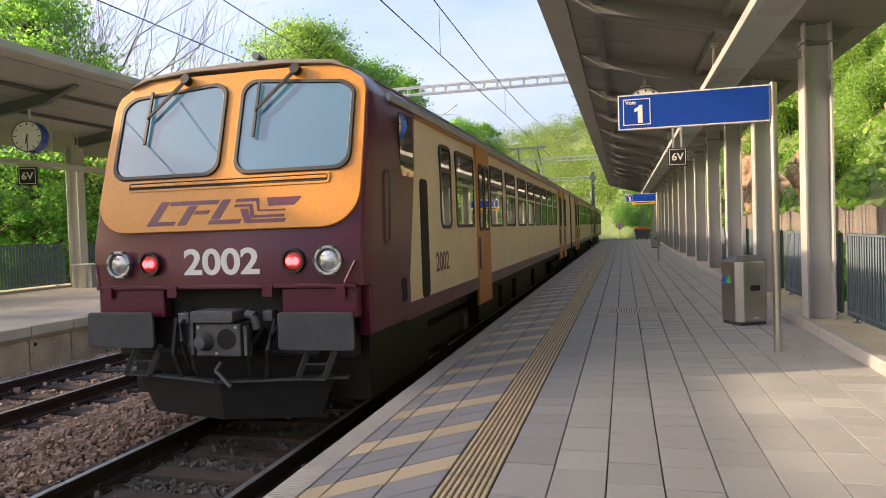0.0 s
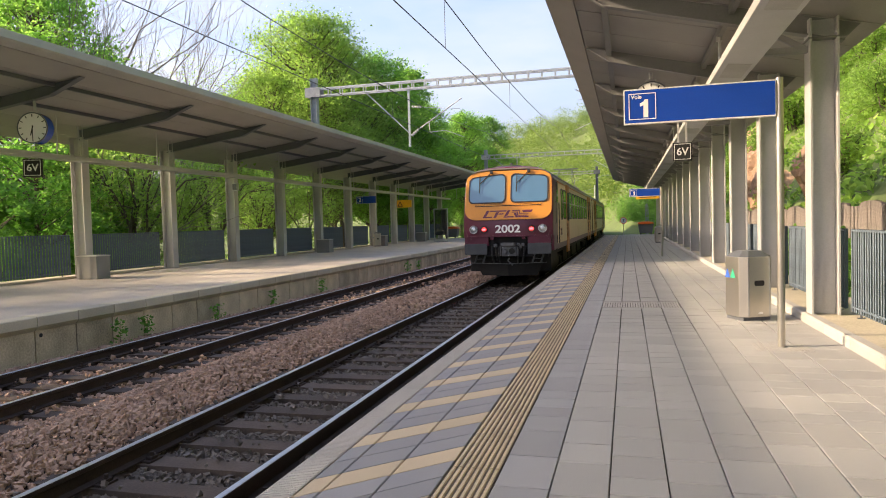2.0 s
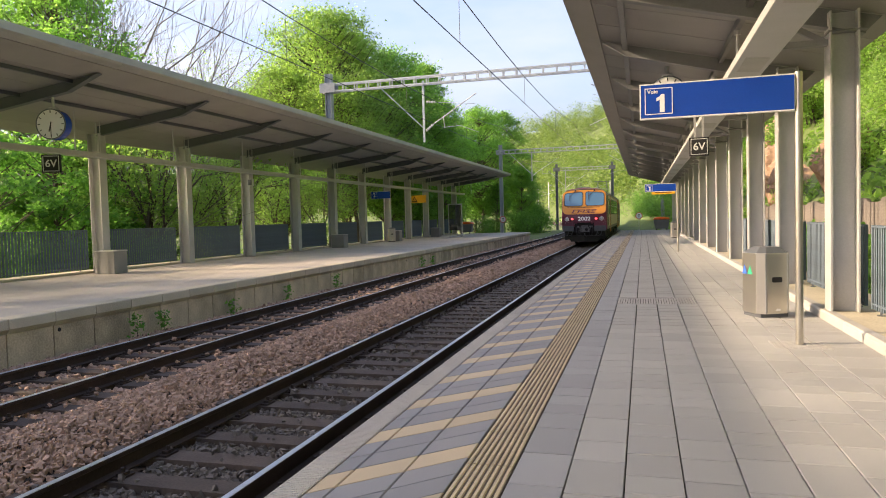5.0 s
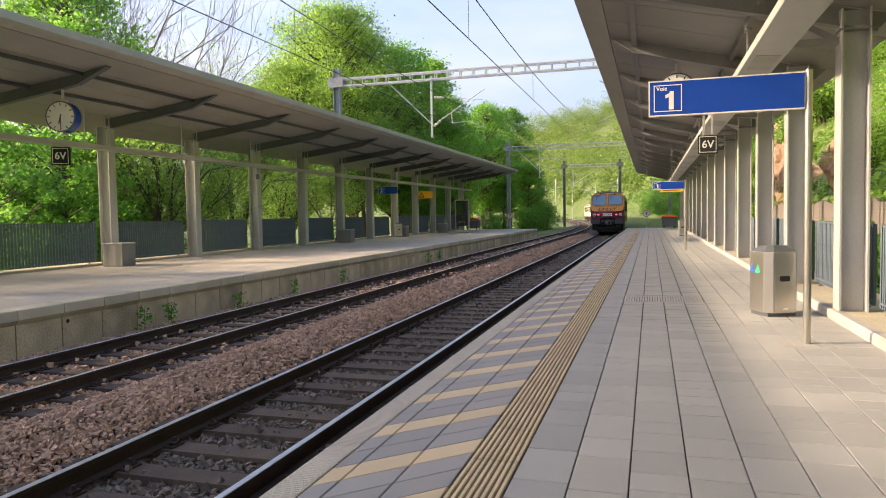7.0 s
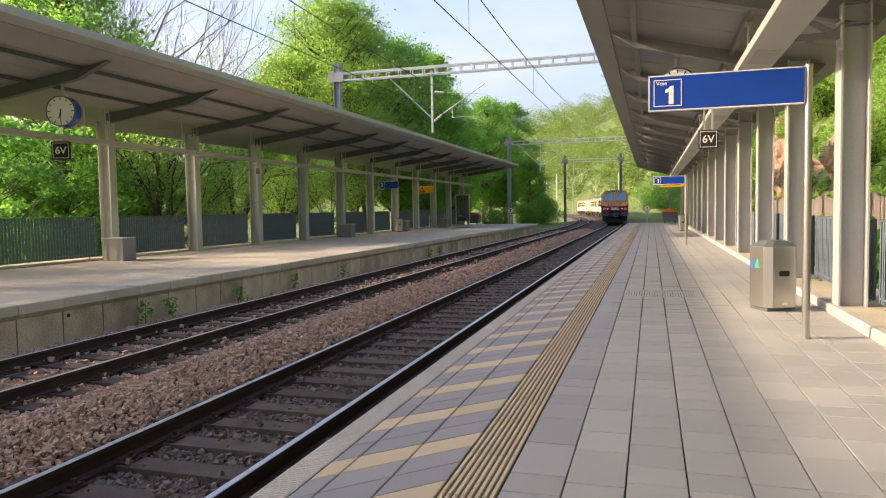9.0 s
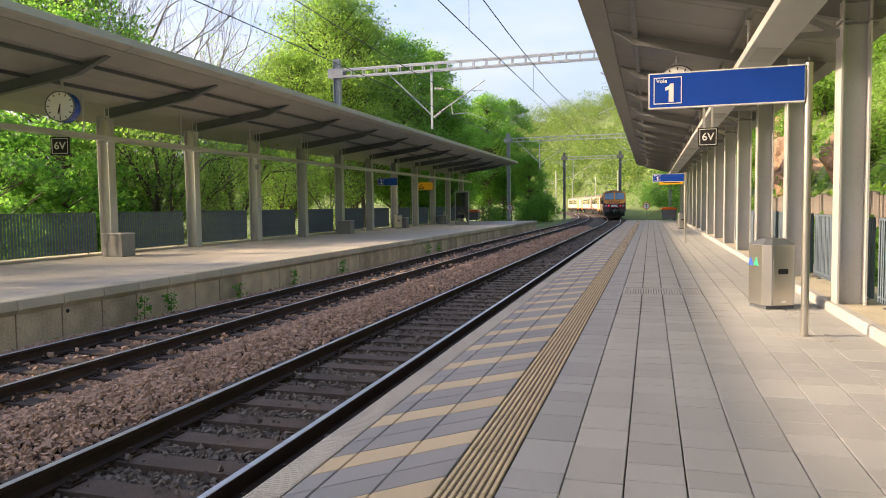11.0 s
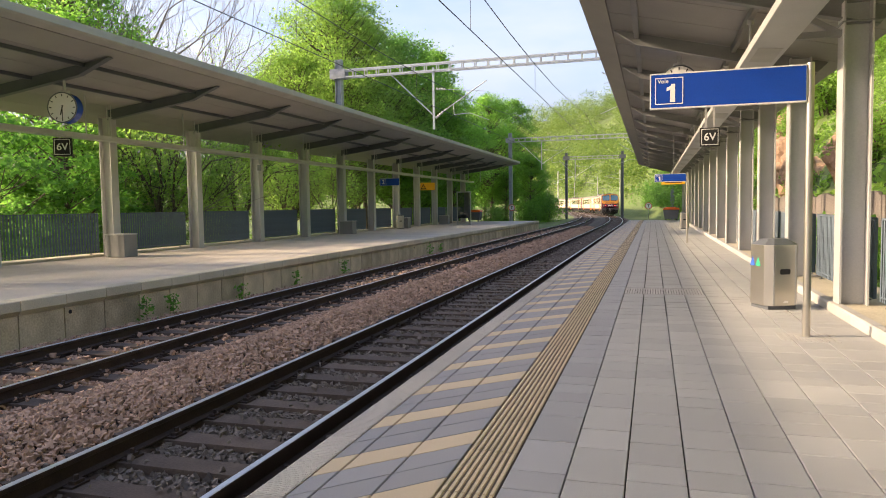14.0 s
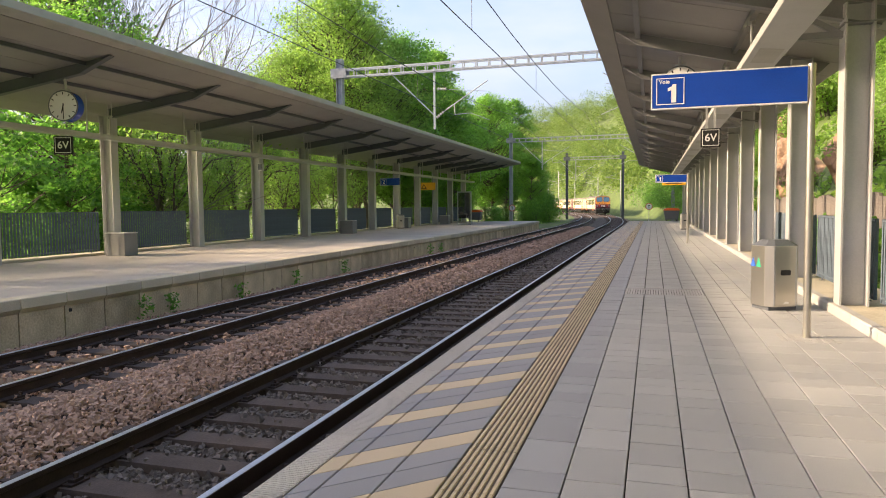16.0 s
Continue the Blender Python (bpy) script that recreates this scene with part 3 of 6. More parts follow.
def right_canopy():
    t = thing("platform_canopy", "grey steel canopy with sloping sheet roof over the paved platform", "canopy")
    top = lambda x: 4.70 - (x - 2.5) * 0.236
    # roof sheets between the cross beams, with standing seams
    x0, x1 = 2.95, 6.75
    for n in range(-5, 15):
        y0 = COL_Y0 + COL_DY * n
        for k in range(3):
            ya, yb = y0 + COL_DY * k / 3 + 0.012, y0 + COL_DY * (k + 1) / 3 - 0.012
            m = Mesh().prism([(x0, top(x0)), (x1, top(x1)), (x1, top(x1) + 0.09), (x0, top(x0) + 0.09)], "y", ya, yb)
            part("roof_sheet", m, ROOF, t)
    m = Mesh()
    m.prism([(2.9, top(2.9) + 0.095), (6.8, top(6.8) + 0.095), (6.8, top(6.8) + 0.13), (2.9, top(2.9) + 0.13)], "y", COL_Y0 - 5 * COL_DY, COL_Y0 + 15 * COL_DY)
    part("roof_cover", m, STEEL_DARK, t)
    m = Mesh()
    m.prism([(2.50, top(2.5) + 0.04), (2.94, top(2.95) - 0.02), (2.94, top(2.95) + 0.1), (2.55, top(2.5) + 0.22), (2.48, top(2.5) + 0.2)], "y", COL_Y0 - 5 * COL_DY, COL_Y0 + 15 * COL_DY)
    part("fascia", m, ROOF, t)
    # purlin along the front tips of the beams, and one above the long box beam
    for px, w in ((3.38, 0.09), (5.0, 0.07)):
        m = Mesh()
        m.bar((px, COL_Y0 - 5 * COL_DY, top(px) - 0.06), (px, COL_Y0 + 14.8 * COL_DY, top(px) - 0.06), w, 0.11)
        part("purlin", m, STEEL, t)
    col = h_section(0.33, 0.30, 3.72).data("column", STEEL_LIGHT)
    cap = Mesh().box(-0.02, -0.16, 3.56, 0.42, 0.16, 3.58).data("cap_plate", STEEL)
    arm = Mesh()
    hx = lambda x: top(x) - 0.02
    arm.prism([(3.38, hx(3.38)), (2.98, hx(2.98)), (3.42, hx(3.42) - 0.2), (6.3, hx(6.3) - 0.24), (6.5, hx(6.5))], "y", -0.006, 0.006)
    arm.prism([(3.4, hx(3.4) - 0.2), (6.3, hx(6.3) - 0.24), (6.3, hx(6.3) - 0.255), (3.4, hx(3.4) - 0.215)], "y", -0.07, 0.07)
    arm.prism([(2.98, hx(2.98) - 0.012), (3.4, hx(3.4) - 0.2), (3.4, hx(3.4) - 0.215), (2.98, hx(2.98) - 0.027)], "y", -0.05, 0.05)
    arm = arm.data("cross_beam", STEEL)
    brace = Mesh().bar((5.9, 0, 3.45), (5.45, 0, 3.72), 0.05, 0.07).data("knee_brace", STEEL)
    rod = Mesh().tube((5.0, 0, 3.5), (5.0, 0, top(5.0) - 0.1), 0.021, n=8).tube((5.0, 0, top(5.0) - 0.17), (5.0, 0, top(5.0) - 0.1), 0.05, n=8).data("hanger_rod", STEEL_LIGHT)
    thin = Mesh().tube((5.08, 0.5, 3.5), (5.08, 0.5, top(5.08)), 0.008, n=6).tube((5.2, 0.62, 3.5), (5.2, 0.62, top(5.2)), 0.008, n=6).data("thin_hanger", STEEL_LIGHT)
    for n in range(-4, 15):
        y0 = COL_Y0 + COL_DY * n
        link("column", col, t, (5.89, y0, 0.10))
        link("cap_plate", cap, t, (5.89, y0, 0))
        link("cross_beam", arm, t, (0, y0, 0))
        link("knee_brace", brace, t, (0, y0, 0))
        link("hanger_rod", rod, t, (0, y0 + 1.2, 0))
        link("thin_hanger", thin, t, (0, y0 + 1.2, 0))
        # housing with a lighting tray on the long beam
    m = Mesh()
    m.prism([(4.92, 3.44), (5.36, 3.40), (5.36, 3.49), (4.92, 3.55)], "y", COL_Y0 - 5 * COL_DY, COL_Y0 + 14.6 * COL_DY)
    beam = part("long_box_beam", m, STEEL_LIGHT, t, bevel=0.008)
    for n in range(-4, 14):
        y0 = COL_Y0 + COL_DY * n
        q = Mesh().prism([(5.0, 3.4275), (5.3, 3.400), (5.3, 3.409), (5.0, 3.4365)], "y", y0 + 0.35, y0 + 1.3)
        part("lamp_cover", q, FASCIA, beam)
        q = Mesh().box(5.36, y0 - 0.05, 3.42, 5.9, y0 + 0.05, 3.5)
        part("beam_bracket", q, STEEL, t)
    return t


right_canopy()


def left_canopy():
    t = thing("platform_canopy", "grey steel canopy with pale fascia on the opposite platform", "canopy")
    top = lambda x: 5.14 + (x + 7.95) * 0.125
    ya, yb = LCOL_Y0 - 6 * LCOL_DY, LCOL_Y0 + 10.6 * LCOL_DY
    n = 0
    for k in range(6):
        xa, xb = -14.3 + k * 1.02, -14.3 + (k + 1) * 1.02 - 0.012
        m = Mesh()
        m.prism([(xa, top(xa)), (xb, top(xb)), (xb, top(xb) + 0.08), (xa, top(xa) + 0.08)], "y", ya, yb)
        part("roof_sheet", m, ROOF, t)
    m = Mesh()
    m.prism([(-14.35, top(-14.35) + 0.085), (-8.0, top(-8.0) + 0.085), (-8.0, top(-8) + 0.12), (-14.35, top(-14.35) + 0.12)], "y", ya, yb)
    part("roof_cover", m, STEEL_DARK, t)
    y = ya
    while y < yb:
        m = Mesh().prism([(-8.16, top(-8.16)), (-7.95, top(-7.95) + 0.03), (-7.90, top(-7.95) + 0.07), (-7.90, top(-7.95) + 0.23), (-8.2, top(-8.2) + 0.2)], "y", y + 0.006, min(y + 4.25, yb) - 0.006)
        part("fascia", m, FASCIA, t)
        y += 4.25
    col = h_section(0.42, 0.30, 4.32).data("column", STEEL_LIGHT)
    arm = Mesh()
    hx = lambda x: top(x) - 0.01
    arm.prism([(-12.6, hx(-12.6)), (-12.6, hx(-12.6) - 0.30), (-9.5, hx(-9.5) - 0.26), (-8.6, hx(-8.6))], "y", -0.008, 0.008)
    arm.prism([(-12.6, hx(-12.6) - 0.29), (-9.5, hx(-9.5) - 0.25), (-9.5, hx(-9.5) - 0.27), (-12.6, hx(-12.6) - 0.31)], "y", -0.08, 0.08)
    arm.prism([(-9.5, hx(-9.5) - 0.25), (-8.6, hx(-8.6) - 0.01), (-8.6, hx(-8.6) - 0.025), (-9.5, hx(-9.5) - 0.27)], "y", -0.08, 0.08)
    arm = arm.data("cross_beam", STEEL_DARK)
    rod = Mesh().tube((-11.6, 0, 3.6), (-11.6, 0, top(-11.6)), 0.02, n=6).data("hanger_rod", STEEL_LIGHT)
    sw = Mesh().tube((-12.2, 0, 3.62), (-12.2, 0, top(-12.2)), 0.012, n=6).tube((-12.05, 0, 3.62), (-12.05, 0, top(-12.05)), 0.012, n=6).data("thin_hanger", STEEL_LIGHT)
    for n in range(-5, 11):
        y0 = LCOL_Y0 + LCOL_DY * n
        link("column", col, t, (-12.86, y0, 0.0))
        link("cross_beam", arm, t, (0, y0, 0))
        link("hanger_rod", rod, t, (0, y0 + 2.3, 0))
        link("thin_hanger", sw, t, (0, y0 - 0.5, 0))
    m = Mesh().box(-12.4, ya, 3.52, -12.0, yb - 1, 3.66)
    part("long_box_beam", m, STEEL_LIGHT, t, bevel=0.01)
    for px in (-11.0, -9.4):
        m = Mesh().bar((px, ya, top(px) - 0.05), (px, yb, top(px) - 0.05), 0.07, 0.09)
        part("purlin", m, STEEL_DARK, t)


left_canopy()


# ---- fences ----
def fence_panel(length, height, pitch, label):
    """Upright flat slats between two rails, on small feet; runs along +y from the origin."""
    t = thing("fence_panel", label, "fence", group="platform fence panels")
    part("top_rail", Mesh().box(-0.02, 0, height - 0.03, 0.02, length, height - 0.005), FENCE, t)
    part("bottom_rail", Mesh().box(-0.02, 0, 0.10, 0.02, length, 0.125), FENCE, t)
    slat = Mesh().box(-0.028, -0.008, 0.05, 0.028, 0.008, height).data("slat", FENCE)
    n = int(length / pitch)
    for i in range(n + 1):
        link("slat", slat, t, pose(0, i * length / n, 0, 0, 0, 38 + 4 * math.sin(i * 2.3)))
    foot = Mesh().box(-0.04, -0.03, 0, 0.04, 0.03, 0.012).box(-0.012, -0.012, 0.01, 0.012, 0.012, 0.11).data("foot", STEEL_DARK)
    for y in (0.3, length - 0.3):
        link("foot", foot, t, (0, y, 0))
    return t


rf = fence_panel(COL_DY - 0.3, 1.08, 0.085, "dark blue slatted steel fence panel between canopy columns")
rf.matrix_basis = Matrix.Translation((6.36, COL_Y0 - 3 * COL_DY + 0.15, 0.10))
for n in range(-2, 14):
    copy_thing(rf, Matrix.Translation((6.36, COL_Y0 + n * COL_DY + 0.15, 0.10)))
lf = fence_panel(LCOL_DY - 0.42, 1.28, 0.105, "dark blue-grey slatted fence panel at the back of the opposite platform")
lf.matrix_basis = Matrix.Translation((-13.0, LCOL_Y0 - 2 * LCOL_DY + 0.21, 0.07))
for n in range(-1, 10):
    copy_thing(lf, Matrix.Translation((-13.0, LCOL_Y0 + n * LCOL_DY + 0.21, 0.07)))


# ---- signs and clocks ----
def round_rect(x0, z0, x1, z1, r, n=6):
    pts = []
    for cx, cz, a0 in ((x1 - r, z1 - r, 0), (x0 + r, z1 - r, 90), (x0 + r, z0 + r, 180), (x1 - r, z0 + r, 270)):
        pts += [(cx + r * math.cos(radians(a0 + 90 * i / n)), cz + r * math.sin(radians(a0 + 90 * i / n))) for i in range(n + 1)]
    return pts


def ring(outer, inner, y0, y1):
    """A frame between two outlines with the same number of points, in the x-z plane."""
    m = Mesh()
    n = len(outer)
    v = [(x, y, z) for y in (y0, y1) for pts in (outer, inner) for x, z in pts]
    f = []
    for i in range(n):
        j = (i + 1) % n
        f += [(i, j, n + j, n + i), (2 * n + i, 3 * n + i, 3 * n + j, 2 * n + j), (i, 2 * n + i, 2 * n + j, j), (n + i, n + j, 3 * n + j, 3 * n + i)]
    return m.add(v, f)


def rect(x0, z0, x1, z1):
    return [(x1, z1), (x0, z1), (x0, z0), (x1, z0)]


def platform_sign(x0, x1, z0, z1, y, pole_x, label, full=True, text="1"):
    t = thing("platform_sign", label, "sign", (pole_x, y, 0), group="platform number signs")
    o = pole_x
    part("panel", Mesh().box(x0 - o, -0.035, z0, x1 - o, 0.035, z1), BLUE, t, "blue enamel panel", bevel=0.004)
    part("rim", ring(rect(x0 - o - 0.012, z0 - 0.012, x1 - o, z1 + 0.012), rect(x0 - o, z0, x1 - o - 0.002, z1), -0.037, 0.037), WHITE, t)
    h = z1 - z0
    bx0, bx1, bz0, bz1 = x0 - o + 0.12 * h, x0 - o + 0.93 * h, z0 + 0.10 * h, z1 - 0.10 * h
    part("white_frame", ring(rect(bx0, bz0, bx1, bz1), rect(bx0 + 0.008, bz0 + 0.008, bx1 - 0.008, bz1 - 0.008), -0.039, -0.034), WHITE, t)
    if text == "1":
        k, ox, oz = 0.78 * h, (bx0 + bx1) / 2 + 0.0 * h, z0 + 0.16 * h
        one = [(0.04, 0), (0.22, 0), (0.22, 0.70), (0.09, 0.70), (0.05, 0.62), (-0.09, 0.56), (-0.09, 0.43), (0.04, 0.48)]
        part("number", Mesh().prism([(ox + x * k, oz + z * k) for x, z in one], "y", -0.0375, -0.0345), WHITE, t)
    else:
        words("number", text, h * 0.8, WHITE, t, Matrix.Translation(((bx0 + bx1) / 2, -0.036, z0 + 0.5 * h)) @ FRONT)
    if full:
        words("word", "Voie", h * 0.17, WHITE, t, Matrix.Translation((bx0 + 0.23 * h, -0.036, bz1 - 0.11 * h)) @ FRONT)
    return t


s1 = platform_sign(3.645, 5.15, 2.415, 2.765, 7.89, 5.19, "long blue platform sign on a round stainless pole")
part("pole", Mesh().tube((0, 0, 0), (0, 0, 2.79), 0.038, n=24).tube((0, 0, 2.79), (0, 0, 2.795), 0.036, n=24), STAINLESS, s1, smooth=True)
part("clamp", Mesh().box(-0.045, -0.04, 2.45, -0.03, 0.04, 2.73), STAINLESS, s1)
s2 = platform_sign(3.74, 4.78, 2.16, 2.42, 25.9, 4.83, "blue platform sign hung at the far end of the platform")
part("pole", Mesh().tube((0, 0, 0), (0, 0, 2.45), 0.038, n=16), STAINLESS, s2, smooth=True)
warn = thing("warning_sign", "yellow hanging sign beside the blue platform sign", "sign", (4.4, 27.5, 2.1))
part("panel", Mesh().box(-0.42, -0.02, 0, 0.42, 0.02, 0.12), YELLOW, warn)
part("hanger", Mesh().box(-0.01, -0.01, 0.12, 0.01, 0.01, 2.15), STEEL, warn)
part("lettering_bar", Mesh().box(-0.3, -0.023, 0.05, 0.3, -0.019, 0.08), BLACK, warn)
s3 = platform_sign(-13.0, -11.7, 2.78, 3.22, 41.5, -12.3, "blue platform sign under the opposite canopy", full=False, text="2")
part("hanger", Mesh().box(-0.2, -0.01, 3.22, -0.17, 0.01, 3.55).box(0.15, -0.01, 3.22, 0.18, 0.01, 3.55), STEEL, s3)


def stop_sign_6v(x, y, z, w, label, drop):
    t = thing("car_stop_sign", label, "sign", (x, y, z), group="train stop signs")
    part("panel", Mesh().box(-w / 2, -0.04, 0, w / 2, 0.04, w), BLACK, t, bevel=0.004)
    part("white_frame", ring(rect(-w * 0.43, w * 0.07, w * 0.43, w * 0.93), rect(-w * 0.40, w * 0.10, w * 0.40, w * 0.90), -0.044, -0.039), WHITE, t)
    words("lettering", "6V", w * 0.56, WHITE, t, Matrix.Translation((0, -0.042, w * 0.49)) @ FRONT, bold=0.018)
    part("hanger", Mesh().box(-0.1, -0.02, w, -0.06, 0.02, w + drop).box(0.06, -0.02, w, 0.1, 0.02, w + drop), STEEL_LIGHT, t)
    return t


stop_sign_6v(4.80, 15.6, 2.57, 0.385, "black square sign with white characters under the canopy beam", 0.5)
v6 = stop_sign_6v(-12.2, 15.75, 2.98, 0.5, "black square sign with white characters under the opposite canopy", 0.06)
v6.rotation_euler = (0, 0, radians(22))


def clock(x, y, z, r, label, turn, ceiling):
    t = thing("station_clock", label, "clock", pose(x, y, z, 0, 0, turn), group="station clocks")
    part("case", Mesh().tube((0, -0.13, 0), (0, 0.13, 0), r, n=40), BLUE, t, "blue rounded case", smooth=True, bevel=0.01)
    for sgn in (-1, 1):
        yf = sgn * 0.132
        dial = part("dial", Mesh().tube((0, yf - 0.002 * sgn, 0), (0, yf + 0.004 * sgn, 0), r * 0.93, n=40), WHITE, t, "white dial")
        part("rim", ring([(r * math.cos(a), r * math.sin(a)) for a in np.linspace(0, 2 * math.pi, 40, endpoint=False)], [(r * 0.93 * math.cos(a), r * 0.93 * math.sin(a)) for a in np.linspace(0, 2 * math.pi, 40, endpoint=False)], yf - 0.01 * sgn, yf + 0.012 * sgn), STEEL_DARK, t)
        ym = yf + 0.006 * sgn
        for k in range(12):
            a = k * math.pi / 6
            d = Vector((math.sin(a), 0, math.cos(a)))
            part("hour_mark", Mesh().bar(d * r * 0.72 + Vector((0, ym, 0)), d * r * 0.88 + Vector((0, ym, 0)), r * 0.06, 0.004, up=(0, 1, 0)), BLACK, dial)
        for a, ln, w in ((180, 0.78, 0.05), (195 if sgn < 0 else 165, 0.5, 0.075)):
            d = Vector((math.sin(radians(a)), 0, math.cos(radians(a))))
            part("pointer", Mesh().bar(-d * r * 0.15 + Vector((0, ym + 0.004 * sgn, 0)), d * r * ln + Vector((0, ym + 0.004 * sgn, 0)), r * w, 0.004, up=(0, 1, 0)), BLACK, dial)
    part("hanger", Mesh().tube((0, 0, r), (0, 0, ceiling - z), 0.035, n=12).box(-0.1, -0.06, r - 0.01, 0.1, 0.06, r + 0.05), STEEL_LIGHT, t)
    return t


clock(-10.05, 13.75, 3.93, 0.37, "double-faced station clock with blue case hung from the canopy", 14, 4.83)
clock(4.15, 14.6, 3.72, 0.36, "double-faced station clock hung from the canopy behind a sign", 0, 4.28)


# ---- litter bin ----
def litter_bin(x, y, turn, label):
    t = thing("litter_bin", label, "bin", pose(x, y, 0, 0, 0, turn), group="litter bins")
    w, d = 0.235, 0.235
    c = 0.085
    foot = [(w - 0.04, -d + 0.05), (w - 0.04, d - 0.05), (-w + 0.04, d - 0.05), (-w + 0.04, -d + 0.05)]
    part("plinth", Mesh().prism(foot, "z", 0, 0.06), STEEL_DARK, t)
    oct_ = [(w - c, -d), (w, -d + c), (w, d - c), (w - c, d), (-w + c, d), (-w, d - c), (-w, -d + c), (-w + c, -d)]
    part("body", Mesh().prism(oct_, "z", 0.05, 0.84), STAINLESS, t, "brushed steel eight-sided body", bevel=0.006)
    m = Mesh()
    k = 0.55
    v = [(px, py, 0.84) for px, py in oct_] + [(px * k, py * k, 0.915) for px, py in oct_]
    m.add(v, [(i, (i + 1) % 8, 8 + (i + 1) % 8, 8 + i) for i in range(8)] + [tuple(range(8, 16))])
    part("hood", m, STEEL_DARK, t, "dark weathered hood", bevel=0.006)
    door = part("door", Mesh().box(-w + c + 0.012, -d - 0.008, 0.07, w - c - 0.012, -d + 0.002, 0.825), STAINLESS, t, "flat service door", bevel=0.003)
    part("slot", ring(round_rect(-0.07, 0.46, 0.07, 0.53, 0.02), round_rect(-0.058, 0.472, 0.058, 0.518, 0.015), -d - 0.014, -d - 0.006), BLACK, door)
    part("slot_mouth", Mesh().prism(round_rect(-0.06, 0.47, 0.06, 0.52, 0.016), "y", -d - 0.010, -d - 0.007), BLACK, door)
    part("sticker", Mesh().prism([(-0.03, 0.09), (0.045, 0.09), (0.05, 0.115), (-0.0, 0.12)], "y", -d - 0.011, -d - 0.009), WHITE, door)
    for sx in (-1, 1):
        part("seam_strip", Mesh().box(sx * (w - c) - 0.01, -d - 0.004, 0.06, sx * (w - c) + 0.01, -d + 0.003, 0.83), GALV, t)
    for py, mt in ((-0.02, GREEN), (0.10, STICKER_BLUE)):
        part("triangle_sticker", Mesh().prism([(py - 0.055, 0.56), (py + 0.055, 0.56), (py, 0.68)], "x", -w - 0.003, -w + 0.001), mt, t)
    part("red_sticker", Mesh().box(w - 0.001, -0.08, 0.16, w + 0.003, 0.02, 0.26), STICKER_RED, t)
    return t


litter_bin(5.2, 10.02, 25, "brushed steel litter bin with triangle stickers on the platform")
litter_bin(5.32, 40.0, 0, "small steel litter bin far along the platform")
litter_bin(-12.1, 42.6, 30, "steel litter bin on the opposite platform")
for yy in (20.6 - 3.0, 34.3, 43.1, 52.4):
    t = thing("cabinet_box", "low grey steel box at the foot of a canopy column", "box", (-12.0, yy, 0), group="boxes at columns")
    part("casing", Mesh().box(-0.36, -0.28, 0, 0.36, 0.28, 0.68), STEEL, t, bevel=0.01)
    part("lid", Mesh().box(-0.375, -0.295, 0.68, 0.375, 0.295, 0.71), STEEL_LIGHT, t, bevel=0.005)


def dumpster(x, y, lidmat, label):
    t = thing("rubbish_container", label, "container", (x, y, 0))
    part("tub", Mesh().prism([(-0.5, 0.12), (0.5, 0.12), (0.62, 0.85), (-0.62, 0.85)], "y", -0.4, 0.4), STEEL_DARK, t, bevel=0.03)
    part("lid", Mesh().prism([(-0.66, 0.86), (0.66, 0.86), (0.58, 1.0), (0.3, 1.07), (-0.3, 1.07), (-0.58, 1.0)], "y", -0.44, 0.44), lidmat, t, "domed lid", bevel=0.03)
    for sx in (-0.4, 0.4):
        part("wheel", Mesh().tube((sx, -0.36, 0.06), (sx, -0.3, 0.06), 0.06, n=12), RUBBER, t)


dumpster(5.1, 59.6, ORANGE, "dark rubbish container with an orange lid at the platform end")
dumpster(-11.6, 60.5, ORANGE, "dark rubbish container with a red-orange lid on the opposite platform")
for x, y in ((3.3, 66.0), (-9.2, 65.5)):
    t = thing("round_track_sign", "round white railway sign with red rim on a post", "sign", (x, y, -0.82), group="round track signs")
    part("post", Mesh().tube((0, 0, 0), (0, 0, 2.0), 0.03, n=8), GALV, t)
    part("disc", Mesh().tube((0, -0.04, 2.0), (0, -0.03, 2.0), 0.32, n=24), STICKER_RED, t)
    part("face", Mesh().tube((0, -0.05, 2.0), (0, -0.039, 2.0), 0.25, n=24), WHITE, t)
    part("bar", Mesh().box(-0.03, -0.056, 1.86, 0.03, -0.049, 2.14).box(-0.1, -0.056, 2.08, 0.1, -0.049, 2.14), BLACK, t)
t = thing("warning_sign", "yellow warning board hung under the opposite canopy", "sign", (-12.3, 49.0, 2.62))
part("board", Mesh().box(-0.6, -0.03, 0, 0.6, 0.03, 0.55), YELLOW, t)
part("triangle", ring([(-0.05, 0.08), (-0.27, 0.46), (-0.49, 0.08)], [(-0.13, 0.13), (-0.27, 0.37), (-0.41, 0.13)], -0.036, -0.03), BLACK, t)
part("hanger", Mesh().box(-0.4, -0.01, 0.55, -0.37, 0.01, 0.92).box(0.37, -0.01, 0.55, 0.4, 0.01, 0.92), STEEL, t)
t = thing("notice_stand", "slim glazed notice stand on the opposite platform", "notice stand", (-9.9, 50.5, 0))
part("frame", ring(rect(-0.55, 0.0, 0.55, 2.5), rect(-0.48, 0.08, 0.48, 2.42), -0.04, 0.04), GALV, t)
part("pane", Mesh().box(-0.48, -0.01, 0.5, 0.48, 0.01, 2.42), GLASS, t)
t = thing("loudspeaker", "small grey loudspeaker on an opposite canopy column", "loudspeaker", (-12.3, 26.2, 3.0))
part("casing", Mesh().box(-0.08, -0.14, 0, 0.14, 0.02, 0.3), STEEL_LIGHT, t, bevel=0.01)
part("grille", Mesh().box(-0.06, -0.15, 0.03, 0.12, -0.138, 0.27), STEEL_DARK, t)


